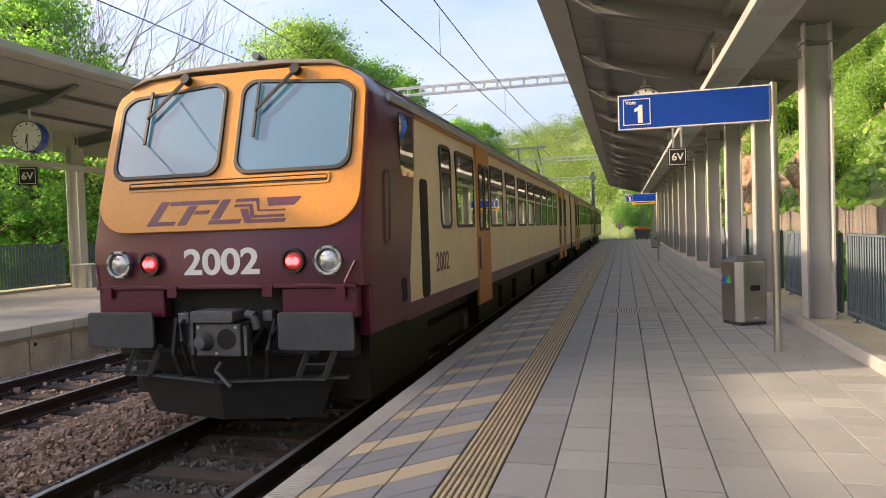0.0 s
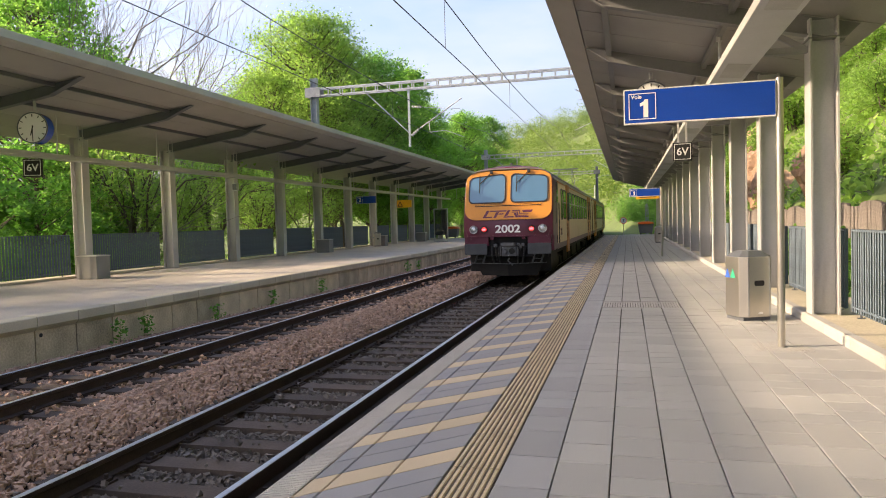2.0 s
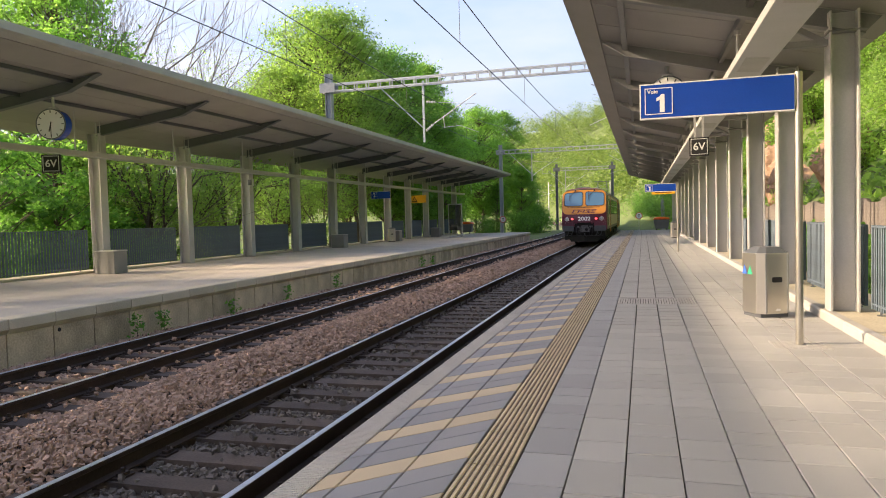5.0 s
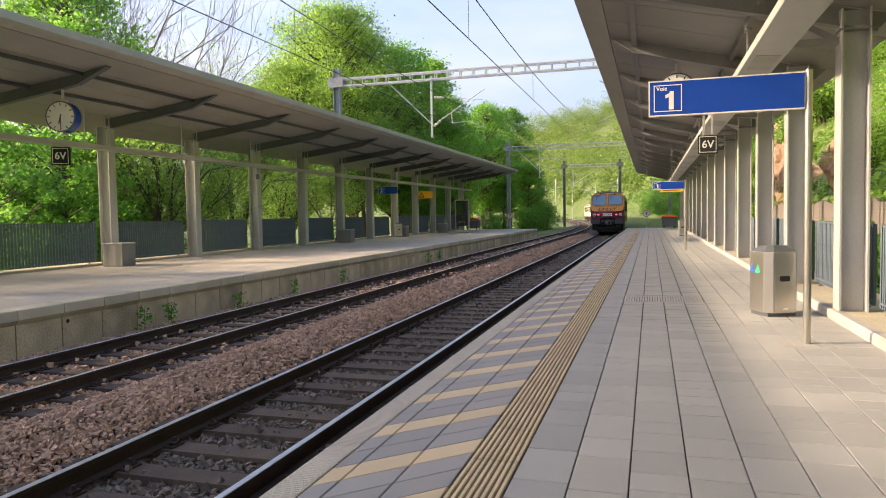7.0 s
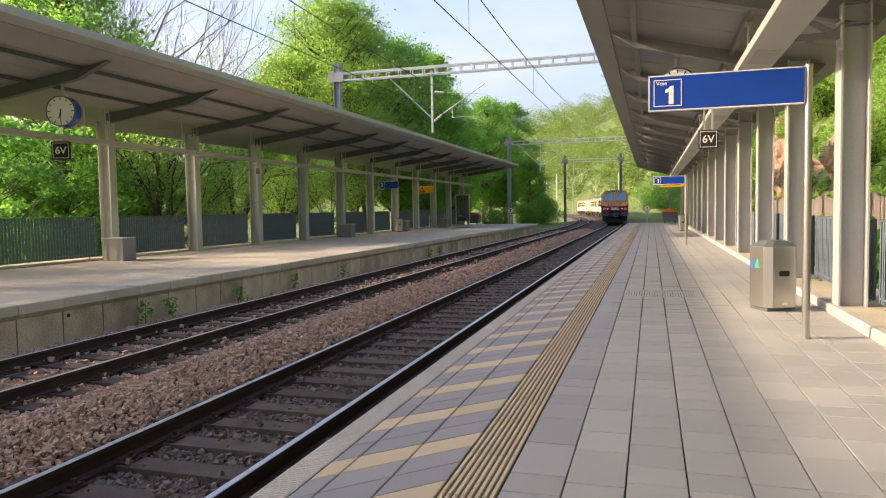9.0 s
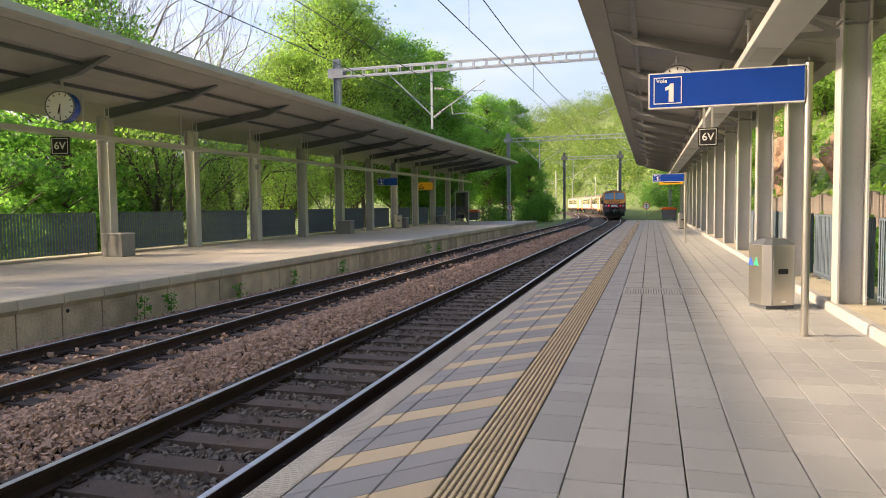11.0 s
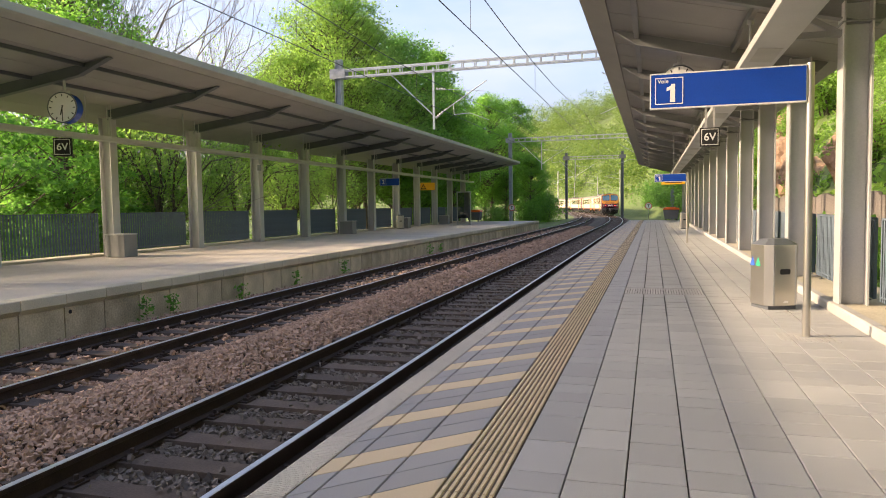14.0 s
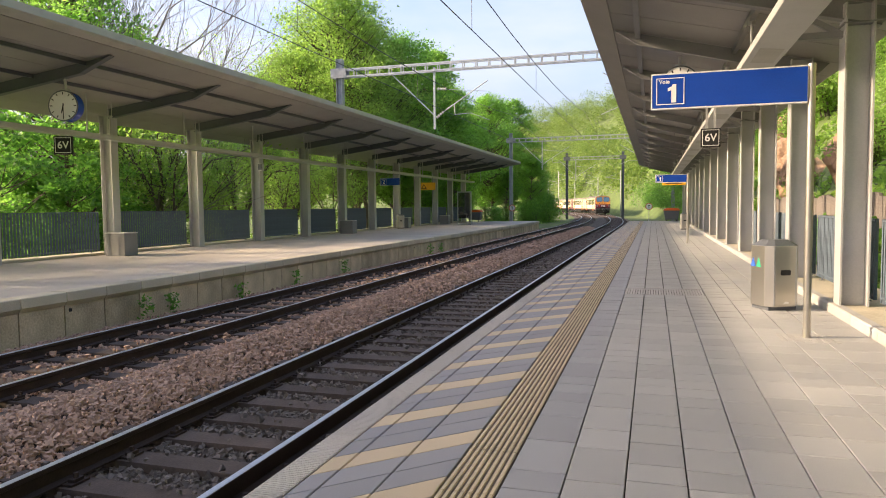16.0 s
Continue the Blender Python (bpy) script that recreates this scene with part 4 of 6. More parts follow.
# ---- overhead line ----
def truss(t, a, b, h, depth):
    """A flat ladder beam with a second ladder behind it."""
    a, b = Vector(a), Vector(b)
    d = (b - a)
    n = int(d.length / 0.75)
    q = Vector((-d.y, d.x, 0)).normalized() * depth
    for off in (Vector((0, 0, 0)), q):
        for z in (0, h):
            part("chord", Mesh().bar(a + off + Vector((0, 0, z)), b + off + Vector((0, 0, z)), 0.08, 0.08), GALV, t)
        up = Mesh().box(-0.03, -0.025, 0, 0.03, 0.025, h).data("upright", GALV)
        for i in range(n + 1):
            link("upright", up, t, a + d * (i / n) + off)


def insulator(m, a, b):
    a, b = Vector(a), Vector(b)
    m.tube(a, b, 0.02, n=6)
    for i in range(4):
        p, r = a.lerp(b, (i + 0.5) / 4), (b - a) * 0.07
        m.tube(p - r, p + r, 0.075, n=10)


def gantry(y, mast_l, mast_r, z, base, label, hang, steel=MAST):
    t = thing("overhead_gantry", label, "gantry", (0, y, base), group="overhead line gantries")
    z = z - base
    for x in (mast_l, mast_r):
        if x is not None:
            mast = part("mast", Mesh().box(x - 0.2, -0.18, 0, x - 0.17, 0.18, z + 1.1).box(x + 0.17, -0.18, 0, x + 0.2, 0.18, z + 1.1).box(x - 0.17, -0.015, 0, x + 0.17, 0.015, z + 1.1), steel, t, "broad H-section steel mast")
            part("clamp_plate", Mesh().box(x - 0.5, -0.27, z - 0.08, x + 0.5, -0.24, z + 0.5).box(x - 0.5, 0.24, z - 0.08, x + 0.5, 0.27, z + 0.5), steel, mast)
    truss(t, (mast_l - 0.5, -0.2, z), ((mast_r if mast_r is not None else 9.0), -0.2, z), 0.42, 0.4)
    for hx, side in hang:
        part("drop_post", Mesh().box(hx - 0.06, -0.06, z - 3.4, hx + 0.06, 0.06, z + 0.2), GALV, t)
        part("stay", Mesh().tube((hx - 2.7, 0, z), (hx, 0, z - 2.6), 0.035, n=8), GALV, t)
        ins = Mesh()
        insulator(ins, (hx + 0.15 * side, 0, z - 1.05), (hx + 0.75 * side, 0, z - 1.1))
        insulator(ins, (hx + 0.1 * side, 0, z - 2.75), (hx + 0.55 * side, 0, z - 2.4))
        part("insulator", ins, INSULATOR, t)
        part("cantilever", Mesh().tube((hx + 0.5 * side, 0, z - 2.42), (hx + 3.2 * side, 0, z - 0.75), 0.03, n=8).tube((hx + 0.7 * side, 0, z - 1.1), (hx + 3.1 * side, 0, z - 1.35), 0.015, n=6), GALV, t)
        part("registration_arm", Mesh().tube((hx + 1.2 * side, 0, z - 1.98), (hx + 1.25 * side, 0, z - 2.6), 0.02, n=6).tube((hx + 1.25 * side, 0, z - 2.6), (hx + 2.2 * side, 0, z - 2.55), 0.02, n=6).tube((hx + 2.2 * side, 0, z - 2.55), (hx + 3.3 * side, 0, z - 3.0), 0.02, n=6), GALV, t)


gantry(39.5, -14.75, None, 9.35, -0.9, "galvanised lattice gantry carrying the overhead line across the tracks", ((-8.7, 1), (4.2, -1)))
gantry(83.0, -12.75, 5.8, 9.0, -0.9, "farther galvanised lattice gantry over the tracks", ((-9.0, 1), (3.2, -1)))
gantry(113.0, -9.6, -0.9, 8.6, -0.9, "distant gantry between two masts at the bend", ((-8.2, 1),), STEEL_DARK)
for s in (150, 185, 220, 260):
    for d in (-8.2, 4.6):
        p = line(s, d)
        t = thing("catenary_mast", "distant grey overhead line mast with bracket", "mast", (p.x, p.y, -1.0), group="distant line masts")
        k = -1 if d > 0 else 1
        part("pole", Mesh().tube((0, 0, 0), (0, 0, 9.5), 0.14, 0.11, n=8), GALV, t)
        part("bracket", Mesh().tube((0, 0, 7.6), (k * 3.2, 0, 8.2), 0.04, n=6).tube((0, 0, 8.9), (k * 3.0, 0, 8.2), 0.025, n=6), GALV, t)

for d, sag in ((0.0, 0.0), (TRACK_2, 0.0)):
    t = thing("overhead_wire", "thin overhead contact wire with messenger and droppers", "wire", group="overhead wires")
    supports = [-28, 6, 39.5, 83, 113, 150, 185, 220]
    con, mes = [], []
    for a, b in zip(supports[:-1], supports[1:]):
        for i in range(8):
            u = i / 8
            s = a + (b - a) * u
            con.append(line(s, d, 5.08))
            mes.append(line(s, d, 6.55 - 4 * u * (1 - u) * 0.6))
            if i in (2, 4, 6) and s < 150:
                part("dropper", Mesh().tube(mes[-1], con[-1], 0.006, n=4, caps=False), WIRE, t)
    con, mes = Mesh().pipe(con, 0.011), Mesh().pipe(mes, 0.013)
    part("messenger_wire", mes, WIRE, t)
    part("contact_wire", con, WIRE, t)


# ---- train ----
LEAN = 0.29          # the cab front leans back by this much per metre above the waist
HALF = 12.5          # half a car's length


def outline(k=1.0):
    """Half outline of the car's section, (x, z), from the skirt up to the roof's middle."""
    return [(1.43 * k, 0.45), (1.43 * k, 1.3), (1.43 * k, 2.1), (1.40 * k, 2.70), (1.33 * k, 2.83), (1.16 * k, 2.99), (0.93 * k, 3.09), (0.5 * k, 3.15), (0.0, 3.17)]


def full(k=1.0):
    o = outline(k)
    return o + [(-x, z) for x, z in reversed(o[:-1])]


def face_y(z):
    return max(0.0, z - 1.45) * LEAN


def loft(rings):
    m = Mesh()
    n = len(rings[0])
    for r in rings:
        m.v += [tuple(p) for p in r]
    for k in range(len(rings) - 1):
        for i in range(n - 1):
            m.f.append((k * n + i, k * n + i + 1, (k + 1) * n + i + 1, (k + 1) * n + i))
            m.m.append(0)
    return m


def slab(pts, y0, y1):
    return Mesh().prism(pts, "y", y0, y1)


def lean_at(x, z):
    """A pose on the leaning cab front: local x across, z up the slope, -y outward."""
    return pose(x, -HALF + face_y(z), z, -math.degrees(math.atan(LEAN)), 0, 0)


def side_window(t, y0, y1, z0, z1, r, side, split=True):
    """A rubber-framed window on the car's side; split: with a bar over the lower pane."""
    w = part("side_window", ring(round_rect(y0, z0, y1, z1, r), round_rect(y0 + 0.045, z0 + 0.045, y1 - 0.045, z1 - 0.045, max(0.02, r - 0.045)), -0.012, 0.02), RUBBER, t)
    # local x runs along the car, local -y points outward
    if side > 0:
        w.matrix_basis = Matrix(((0, -1, 0, 1.43), (1, 0, 0, 0), (0, 0, 1, 0), (0, 0, 0, 1)))
    else:
        w.matrix_basis = Matrix(((0, 1, 0, -1.43), (1, 0, 0, 0), (0, 0, 1, 0), (0, 0, 0, 1)))
    part("pane", slab(round_rect(y0 + 0.04, z0 + 0.04, y1 - 0.04, z1 - 0.04, max(0.02, r - 0.04)), -0.004, 0.012), GLASS, w)
    if split:
        zm = z0 + (z1 - z0) * 0.57
        part("window_bar", Mesh().box(y0 + 0.04, -0.011, zm - 0.02, y1 - 0.04, 0.0, zm + 0.02), GALV, w)


def pantograph(t, y):
    p = part("pantograph", Mesh().box(-0.75, y - 0.7, 3.28, 0.75, y - 0.6, 3.36).box(-0.75, y + 0.6, 3.28, 0.75, y + 0.7, 3.36).box(-0.7, y - 0.6, 3.29, -0.62, y + 0.6, 3.35).box(0.62, y - 0.6, 3.29, 0.7, y + 0.6, 3.35), STEEL_DARK, t, "dark roof pantograph, raised")
    for sx in (-0.55, 0.55):
        for sy in (-1, 1):
            part("arm", Mesh().pipe([(sx, y + sy * 0.5, 3.36), (sx * 0.8, y + sy * 1.05, 3.9), (sx * 0.7, y + sy * 0.12, 4.5)], 0.024, 6), STEEL_DARK, p)
    part("contact_strip", Mesh().box(-0.75, y - 0.2, 4.5, 0.75, y - 0.14, 4.55).box(-0.75, y + 0.14, 4.5, 0.75, y + 0.2, 4.55), STEEL_DARK, p)
    ins = Mesh()
    for sx in (-0.6, 0.6):
        for sy in (-0.6, 0.6):
            insulator(ins, (sx, y + sy, 3.12), (sx, y + sy, 3.3))
    part("insulator", ins, INSULATOR, p)
    part("roof_box", Mesh().box(-0.6, y - 3.4, 3.12, 0.6, y - 1.5, 3.34).box(-0.5, y + 1.6, 3.12, 0.5, y + 3.0, 3.30), TRAIN_ROOF, t, bevel=0.03)


def railcar(label, panto):
    t = thing("railcar", label, "train", group="coupled electric railcars")
    y0, y1, yc = -HALF, HALF - 0.35, -HALF + 1.75
    # body shell: roof, sides and lower band
    o = outline()
    up = [(x, z) for x, z in full() if z > 2.69]
    part("roof", loft([[(x, y, z + 0.005) for x, z in up] for y in (-HALF + 0.9, y1)]), TRAIN_ROOF, t, "grey-brown ribbed roof", smooth=True)
    for side in (1, -1):
        sd = [(side * x, z) for x, z in o[:4]]
        m = loft([[(x, y, max(z, 0.62)) for x, z in sd] for y in (yc - 0.6, y1)])
        part("side_wall", m, CREAM, t, "cream side panel")
        part("lower_band", Mesh().box(side * 1.28, yc - 0.6, 0.44, side * 1.436, y1, 0.622), MAROON, t, "maroon band along the sill")
        part("gutter", Mesh().bar((side * 1.395, -HALF + 0.9, 2.74), (side * 1.395, y1, 2.74), 0.05, 0.07), GALV, t)
        part("roof_line", Mesh().box(side * 1.38, yc, 2.65, side * 1.425, y1, 2.685), DOOR_ORANGE, t, "thin orange line")
        for q in range(4):
            xq = side * (1.30 - 0.07 * q)
            part("roof_rib", Mesh().bar((xq, -HALF + 1.0, 2.90 + 0.045 * q), (xq, y1, 2.90 + 0.045 * q), 0.02, 0.02), STEEL, t)
        # windows and doors, distances from the cab front
        side_window(t, y0 + 2.72, y0 + 3.30, 1.40, 2.48, 0.14, side, False)
        for a, b in ((3.58, 4.76), (6.12, 7.40), (7.80, 8.98), (9.42, 10.68), (11.02, 12.2), (12.46, 13.7), (14.0, 15.24), (15.66, 16.9), (17.3, 18.46)):
            side_window(t, y0 + a, y0 + b, 1.41, 2.48, 0.10, side)
        for a in (4.94, 19.3, 21.2):
            b = a + 1.06
            d = part("door", Mesh().box(side * 1.40, y0 + a, 0.18, side * 1.446, y0 + b, 2.72), DOOR_ORANGE, t, "orange folding door", bevel=0.008)
            side_window(d, y0 + a + 0.12, y0 + a + 0.48, 1.35, 2.42, 0.08, side, False)
            side_window(d, y0 + a + 0.58, y0 + a + 0.94, 1.35, 2.42, 0.08, side, False)
            for c in d.children:
                c.matrix_basis = Matrix.Translation((side * 0.018, 0, 0)) @ c.matrix_basis
            part("handrail", Mesh().tube((side * 1.47, y0 + a + 0.02, 0.75), (side * 1.47, y0 + a + 0.02, 1.25), 0.015, n=6), STEEL_DARK, d)
        part("step_recess", slab([(p, q) for p, q in round_rect(-0.15, 0.62, 0.17, 1.98, 0.08)], -0.006, 0.01), UNDER, t, "tall dark ladder recess",
             at=Matrix(((0, -side, 0, side * 1.43), (1, 0, 0, y0 + 1.95), (0, 0, 1, 0), (0, 0, 0, 1))))
        lou = Mesh()
        for q in range(9):
            lou.box(side * 1.428, y0 + 10.95, 0.64 + q * 0.058, side * 1.45, y0 + 12.0, 0.67 + q * 0.058)
        part("louvre", lou, CREAM, t)
        if side > 0:
            words("side_number", "2002", 0.33, MAROON, t, Matrix(((0, 0, 1, 1.432), (1, 0, 0, y0 + 2.75), (0, 1, 0, 0.98), (0, 0, 0, 1))))
        else:
            words("side_number", "2002", 0.33, MAROON, t, Matrix(((0, 0, -1, -1.432), (-1, 0, 0, y0 + 2.75), (0, 1, 0, 0.98), (0, 0, 0, 1))))
    # cab shell
    prof = [(x, max(z, 0.92)) for x, z in full()]
    tip = lambda x, z: 0.10 * max(0.0, (z - 2.8) / 0.37)
    rings = [[(x * 0.972, y0 + face_y(z) + tip(x, z), z - (0.05 if z > 2.95 else 0)) for x, z in prof],
             [(x * 0.99, y0 + face_y(z) + tip(x, z) + 0.015, z - (0.02 if z > 2.95 else 0)) for x, z in prof],
             [(x * 0.998, y0 + face_y(z) + tip(x, z) + 0.06, z) for x, z in prof],
             [(x, y0 + face_y(z) + tip(x, z) + 0.24, z) for x, z in prof],
             [(x * 1.004, y0 + 1.22 + 0.24 * max(0, z - 0.45), z + 0.004) for x, z in prof]]
    for side in (1, -1):
        part("cab_side", Mesh().box(side * 1.30, y0 + 0.14, 0.45, side * 1.435, yc - 0.4, 0.93), MAROON, t, bevel=0.02)
    cab = loft(rings)
    n = len(prof)
    h = n // 2
    for i in range(h):
        cab.f.append((i, i + 1, n - 2 - i, n - 1 - i) if n - 2 - i > i + 1 else (i, i + 1, n - 1 - i))
        cab.m.append(0)
    part("cab", cab, MAROON, t, "maroon driving cab", smooth=True)
    # orange panel with rounded lower corners
    k = math.sqrt(1 + LEAN * LEAN)
    pan = []
    for i in range(9):
        a = radians(180 + 90 * i / 8)
        pan.append((-1.03 + 0.355 * math.cos(a), 0.33 + 0.34 * math.sin(a)))
    pan += [(-x, z) for x, z in reversed(pan)]
    pan += [(1.385, 0.75), (1.37, 1.32), (1.33, 1.44), (1.10, 1.60), (1.02, 1.62), (-1.02, 1.62), (-1.10, 1.60), (-1.33, 1.44), (-1.37, 1.32), (-1.385, 0.75)]
    front = part("front_panel", slab(pan, -0.012, 0.03), CAB_ORANGE, t, "orange-yellow cab front", lean_at(0, 1.46), bevel=0.006)
    for sx in (-1, 1):
        pts = round_rect(0.075, 0.53, 1.275, 1.51, 0.15, 8)
        pts = [(x, z - max(0.0, (x - 0.85)) * 0.28 * max(0.0, (z - 1.0)) / 0.49) for x, z in pts]
        inn = [(0.675 + (x - 0.675) * 0.935, 1.02 + (z - 1.02) * 0.92) for x, z in pts]
        if sx < 0:
            pts, inn = [(-x, z) for x, z in pts], [(-x, z) for x, z in inn]
        w = part("windscreen", ring(pts, inn, -0.035, -0.008), RUBBER, t, "windscreen with black rubber frame", lean_at(0, 1.46), bevel=0.006)
        part("pane", slab(inn, -0.020, -0.010), WINDSCREEN, w)
        px = sx * 0.60 - 0.05
        piv = Vector((px + 0.10, -0.07, 1.56))
        mid = Vector((px - 0.28, -0.075, 1.16))
        wp = part("wiper", Mesh().bar(piv, mid, 0.02, 0.014, up=(0, 1, 0)).bar(piv + Vector((0.04, 0, 0)), mid + Vector((0.035, 0, 0.02)), 0.012, 0.012, up=(0, 1, 0)), BLACK, t, at=lean_at(0, 1.46))
        part("wiper_blade", Mesh().bar(mid + Vector((0.0, 0.02, -0.27)), mid + Vector((0.01, 0.02, 0.30)), 0.026, 0.022, up=(0, 1, 0)), RUBBER, wp)
        part("wiper_motor", Mesh().tube(piv + Vector((0, 0.05, 0)), piv + Vector((0, -0.02, 0)), 0.05, n=14), BLACK, wp)
    part("brow", Mesh().prism([(-1.22, 1.525), (-1.05, 1.635), (-0.5, 1.70), (0.5, 1.70), (1.05, 1.635), (1.22, 1.525), (1.0, 1.60), (0.5, 1.645), (-0.5, 1.645), (-1.0, 1.60)], "y", -0.05, 0.06), TRAIN_ROOF, t, "dark brown weathered roof brow", lean_at(0, 1.46), bevel=0.012)
    slot = part("air_slot", ring(round_rect(-1.08, 0.405, 1.08, 0.515, 0.03), round_rect(-1.06, 0.425, 1.06, 0.495, 0.02), -0.022, -0.010), CAB_ORANGE, t, "narrow air slot under the windscreens", lean_at(0, 1.46))
    part("slot_shadow_box", slab(round_rect(-1.06, 0.425, 1.06, 0.495, 0.02), -0.014, -0.011), UNDER, slot)
    part("slot_bar", Mesh().box(-1.05, -0.024, 0.455, 1.05, -0.013, 0.482), CAB_ORANGE, slot)
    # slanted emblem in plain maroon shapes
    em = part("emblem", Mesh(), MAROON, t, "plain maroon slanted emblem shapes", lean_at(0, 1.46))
    sl = lambda pts: slab([(x + 0.55 * (z - 0.05), z) for x, z in pts], -0.0155, -0.011)
    for pts in ([(-0.80, 0.05), (-0.71, 0.05), (-0.71, 0.29), (-0.80, 0.29)],
                [(-0.80, 0.05), (-0.52, 0.05), (-0.52, 0.085), (-0.80, 0.085)],
                [(-0.46, 0.05), (-0.37, 0.05), (-0.37, 0.24), (-0.46, 0.24)],
                [(-0.13, 0.10), (-0.04, 0.10), (-0.04, 0.29), (-0.13, 0.29)],
                [(-0.69, 0.25), (-0.16, 0.25), (-0.16, 0.29), (-0.69, 0.29)],
                [(-0.69, 0.05), (-0.50, 0.05), (-0.50, 0.09), (-0.69, 0.09)],
                [(-0.35, 0.155), (-0.2, 0.155), (-0.2, 0.19), (-0.35, 0.19)],
                [(-0.13, 0.05), (0.20, 0.05), (0.20, 0.09), (-0.13, 0.09)],
                [(0.02, 0.26), (0.24, 0.26), (0.32, 0.16), (0.60, 0.16), (0.60, 0.175), (0.33, 0.175), (0.25, 0.29), (0.02, 0.29)],
                [(0.04, 0.21), (0.20, 0.21), (0.29, 0.10), (0.62, 0.10), (0.62, 0.125), (0.31, 0.125), (0.22, 0.235), (0.04, 0.235)],
                [(0.26, 0.05), (0.66, 0.05), (0.66, 0.085), (0.30, 0.085), (0.2, 0.19), (0.12, 0.19)],
                [(0.33, 0.29), (0.68, 0.29), (0.66, 0.21), (0.40, 0.21)]):
        part("emblem_bar", sl(pts), MAROON, em)
    words("fleet_number", "2002", 0.335, WHITE, t, Matrix.Translation((0, y0 - 0.003, 1.145)) @ FRONT, "white fleet number", 1.20, 0.026)
    for sx in (-1, 1):
        for x, r, mt, nm in ((1.10, 0.115, LENS, "headlight"), (0.755, 0.10, RED_LAMP, "tail_light")):
            c = Vector((sx * x, y0, 1.15))
            l = part(nm, ring([(c.x + r * 1.16 * math.cos(a), c.z + r * 1.16 * math.sin(a)) for a in np.linspace(0, 2 * math.pi, 28, endpoint=False)],
                              [(c.x + r * 0.94 * math.cos(a), c.z + r * 0.94 * math.sin(a)) for a in np.linspace(0, 2 * math.pi, 28, endpoint=False)], y0 - 0.05, y0 + 0.02),
                     GALV if nm == "headlight" else RUBBER, t, "chrome-rimmed headlight" if nm == "headlight" else "glowing red tail light", bevel=0.005)
            bowl = Mesh()
            for q in range(5):
                a = q / 4 * math.pi / 2
                bowl.v += [(c.x + r * 0.95 * math.cos(a) * math.cos(b), y0 - 0.012 - 0.035 * math.sin(a), c.z + r * 0.95 * math.cos(a) * math.sin(b)) for b in np.linspace(0, 2 * math.pi, 20, endpoint=False)]
            for q in range(4):
                for i in range(20):
                    bowl.f.append((q * 20 + i, q * 20 + (i + 1) % 20, (q + 1) * 20 + (i + 1) % 20, (q + 1) * 20 + i))
                    bowl.m.append(0)
            part("lens", bowl, LENS if nm == "headlight" else STICKER_RED, l, smooth=True)
            if nm == "tail_light":
                part("lit_filament", Mesh().tube((c.x - 0.03, y0 - 0.049, c.z), (c.x - 0.03, y0 - 0.053, c.z), 0.036, n=12).tube((c.x + 0.03, y0 - 0.049, c.z), (c.x + 0.03, y0 - 0.053, c.z), 0.036, n=12), RED_LAMP, l)
            else:
                for a in range(0, 360, 60):
                    part("rim_clip", Mesh().box(c.x + r * 1.15 * math.cos(radians(a)) - 0.012, y0 - 0.06, c.z + r * 1.15 * math.sin(radians(a)) - 0.012, c.x + r * 1.15 * math.cos(radians(a)) + 0.012, y0 - 0.02, c.z + r * 1.15 * math.sin(radians(a)) + 0.012), COUPLER, l)
        part("hand_rail", Mesh().tube((sx * 1.36, y0 - 0.03, 1.14), (sx * 1.28, y0 - 0.10, 0.95), 0.016, n=8), MAROON, t)
        part("skirt", Mesh().box(sx * 0.62, y0 - 0.02, 0.63, sx * 1.36, y0 + 0.1, 0.915), MAROON, t, bevel=0.02)
        # large rectangular buffers
        b = part("buffer", Mesh().prism(round_rect(sx * 1.01 - 0.365, 0.36, sx * 1.01 + 0.365, 0.70, 0.04), "y", y0 - 0.17, y0 - 0.135), BUFFER, t, "broad grey rectangular buffer", bevel=0.008)
        part("buffer_stem", Mesh().tube((sx * 1.0, y0 - 0.14, 0.53), (sx * 1.0, y0 + 0.4, 0.53), 0.14, n=16), UNDER, b)
        st = Mesh()
        for xx in (-0.12, 0.14):
            st.bar((sx * 0.92 + xx + 0.05, y0 + 0.05, 0.36), (sx * 0.92 + xx - 0.04, y0 - 0.03, 0.08), 0.03, 0.05)
        st.box(sx * 0.92 - 0.15, y0 - 0.06, 0.07, sx * 0.92 + 0.12, y0 + 0.14, 0.085).box(sx * 0.92 - 0.10, y0 - 0.01, 0.20, sx * 0.92 + 0.15, y0 + 0.1, 0.215)
        part("footstep", st, BUFFER, t, "steel footstep")
        part("hose", Mesh().tube((sx * 0.52, y0 + 0.02, 0.62), (sx * 0.50, y0 - 0.08, 0.30), 0.025, n=8).tube((sx * 0.50, y0 - 0.08, 0.30), (sx * 0.44, y0 - 0.02, 0.05), 0.025, n=8), RUBBER, t)
    part("ledge", Mesh().box(-1.36, y0 - 0.05, 0.905, 1.36, y0 + 0.1, 0.94), MAROON, t, bevel=0.006)
    part("headstock", Mesh().box(-1.25, y0 + 0.12, 0.25, 1.25, y0 + 0.3, 0.92).box(-1.3, y0 + 0.4, -0.2, 1.3, y0 + 2.4, 0.5), UNDER, t)
    # coupler
    c = part("coupler", Mesh().box(-0.17, y0 - 0.20, 0.30, 0.29, y0 + 0.02, 0.60).box(-0.05, y0, 0.3, 0.2, y0 + 0.3, 0.55), COUPLER, t, "worn steel automatic coupler", bevel=0.012)
    part("contact_box", Mesh().prism(round_rect(-0.20, 0.61, 0.24, 0.72, 0.03), "y", y0 - 0.24, y0), COUPLER, c, "pale electric contact cover", bevel=0.01)
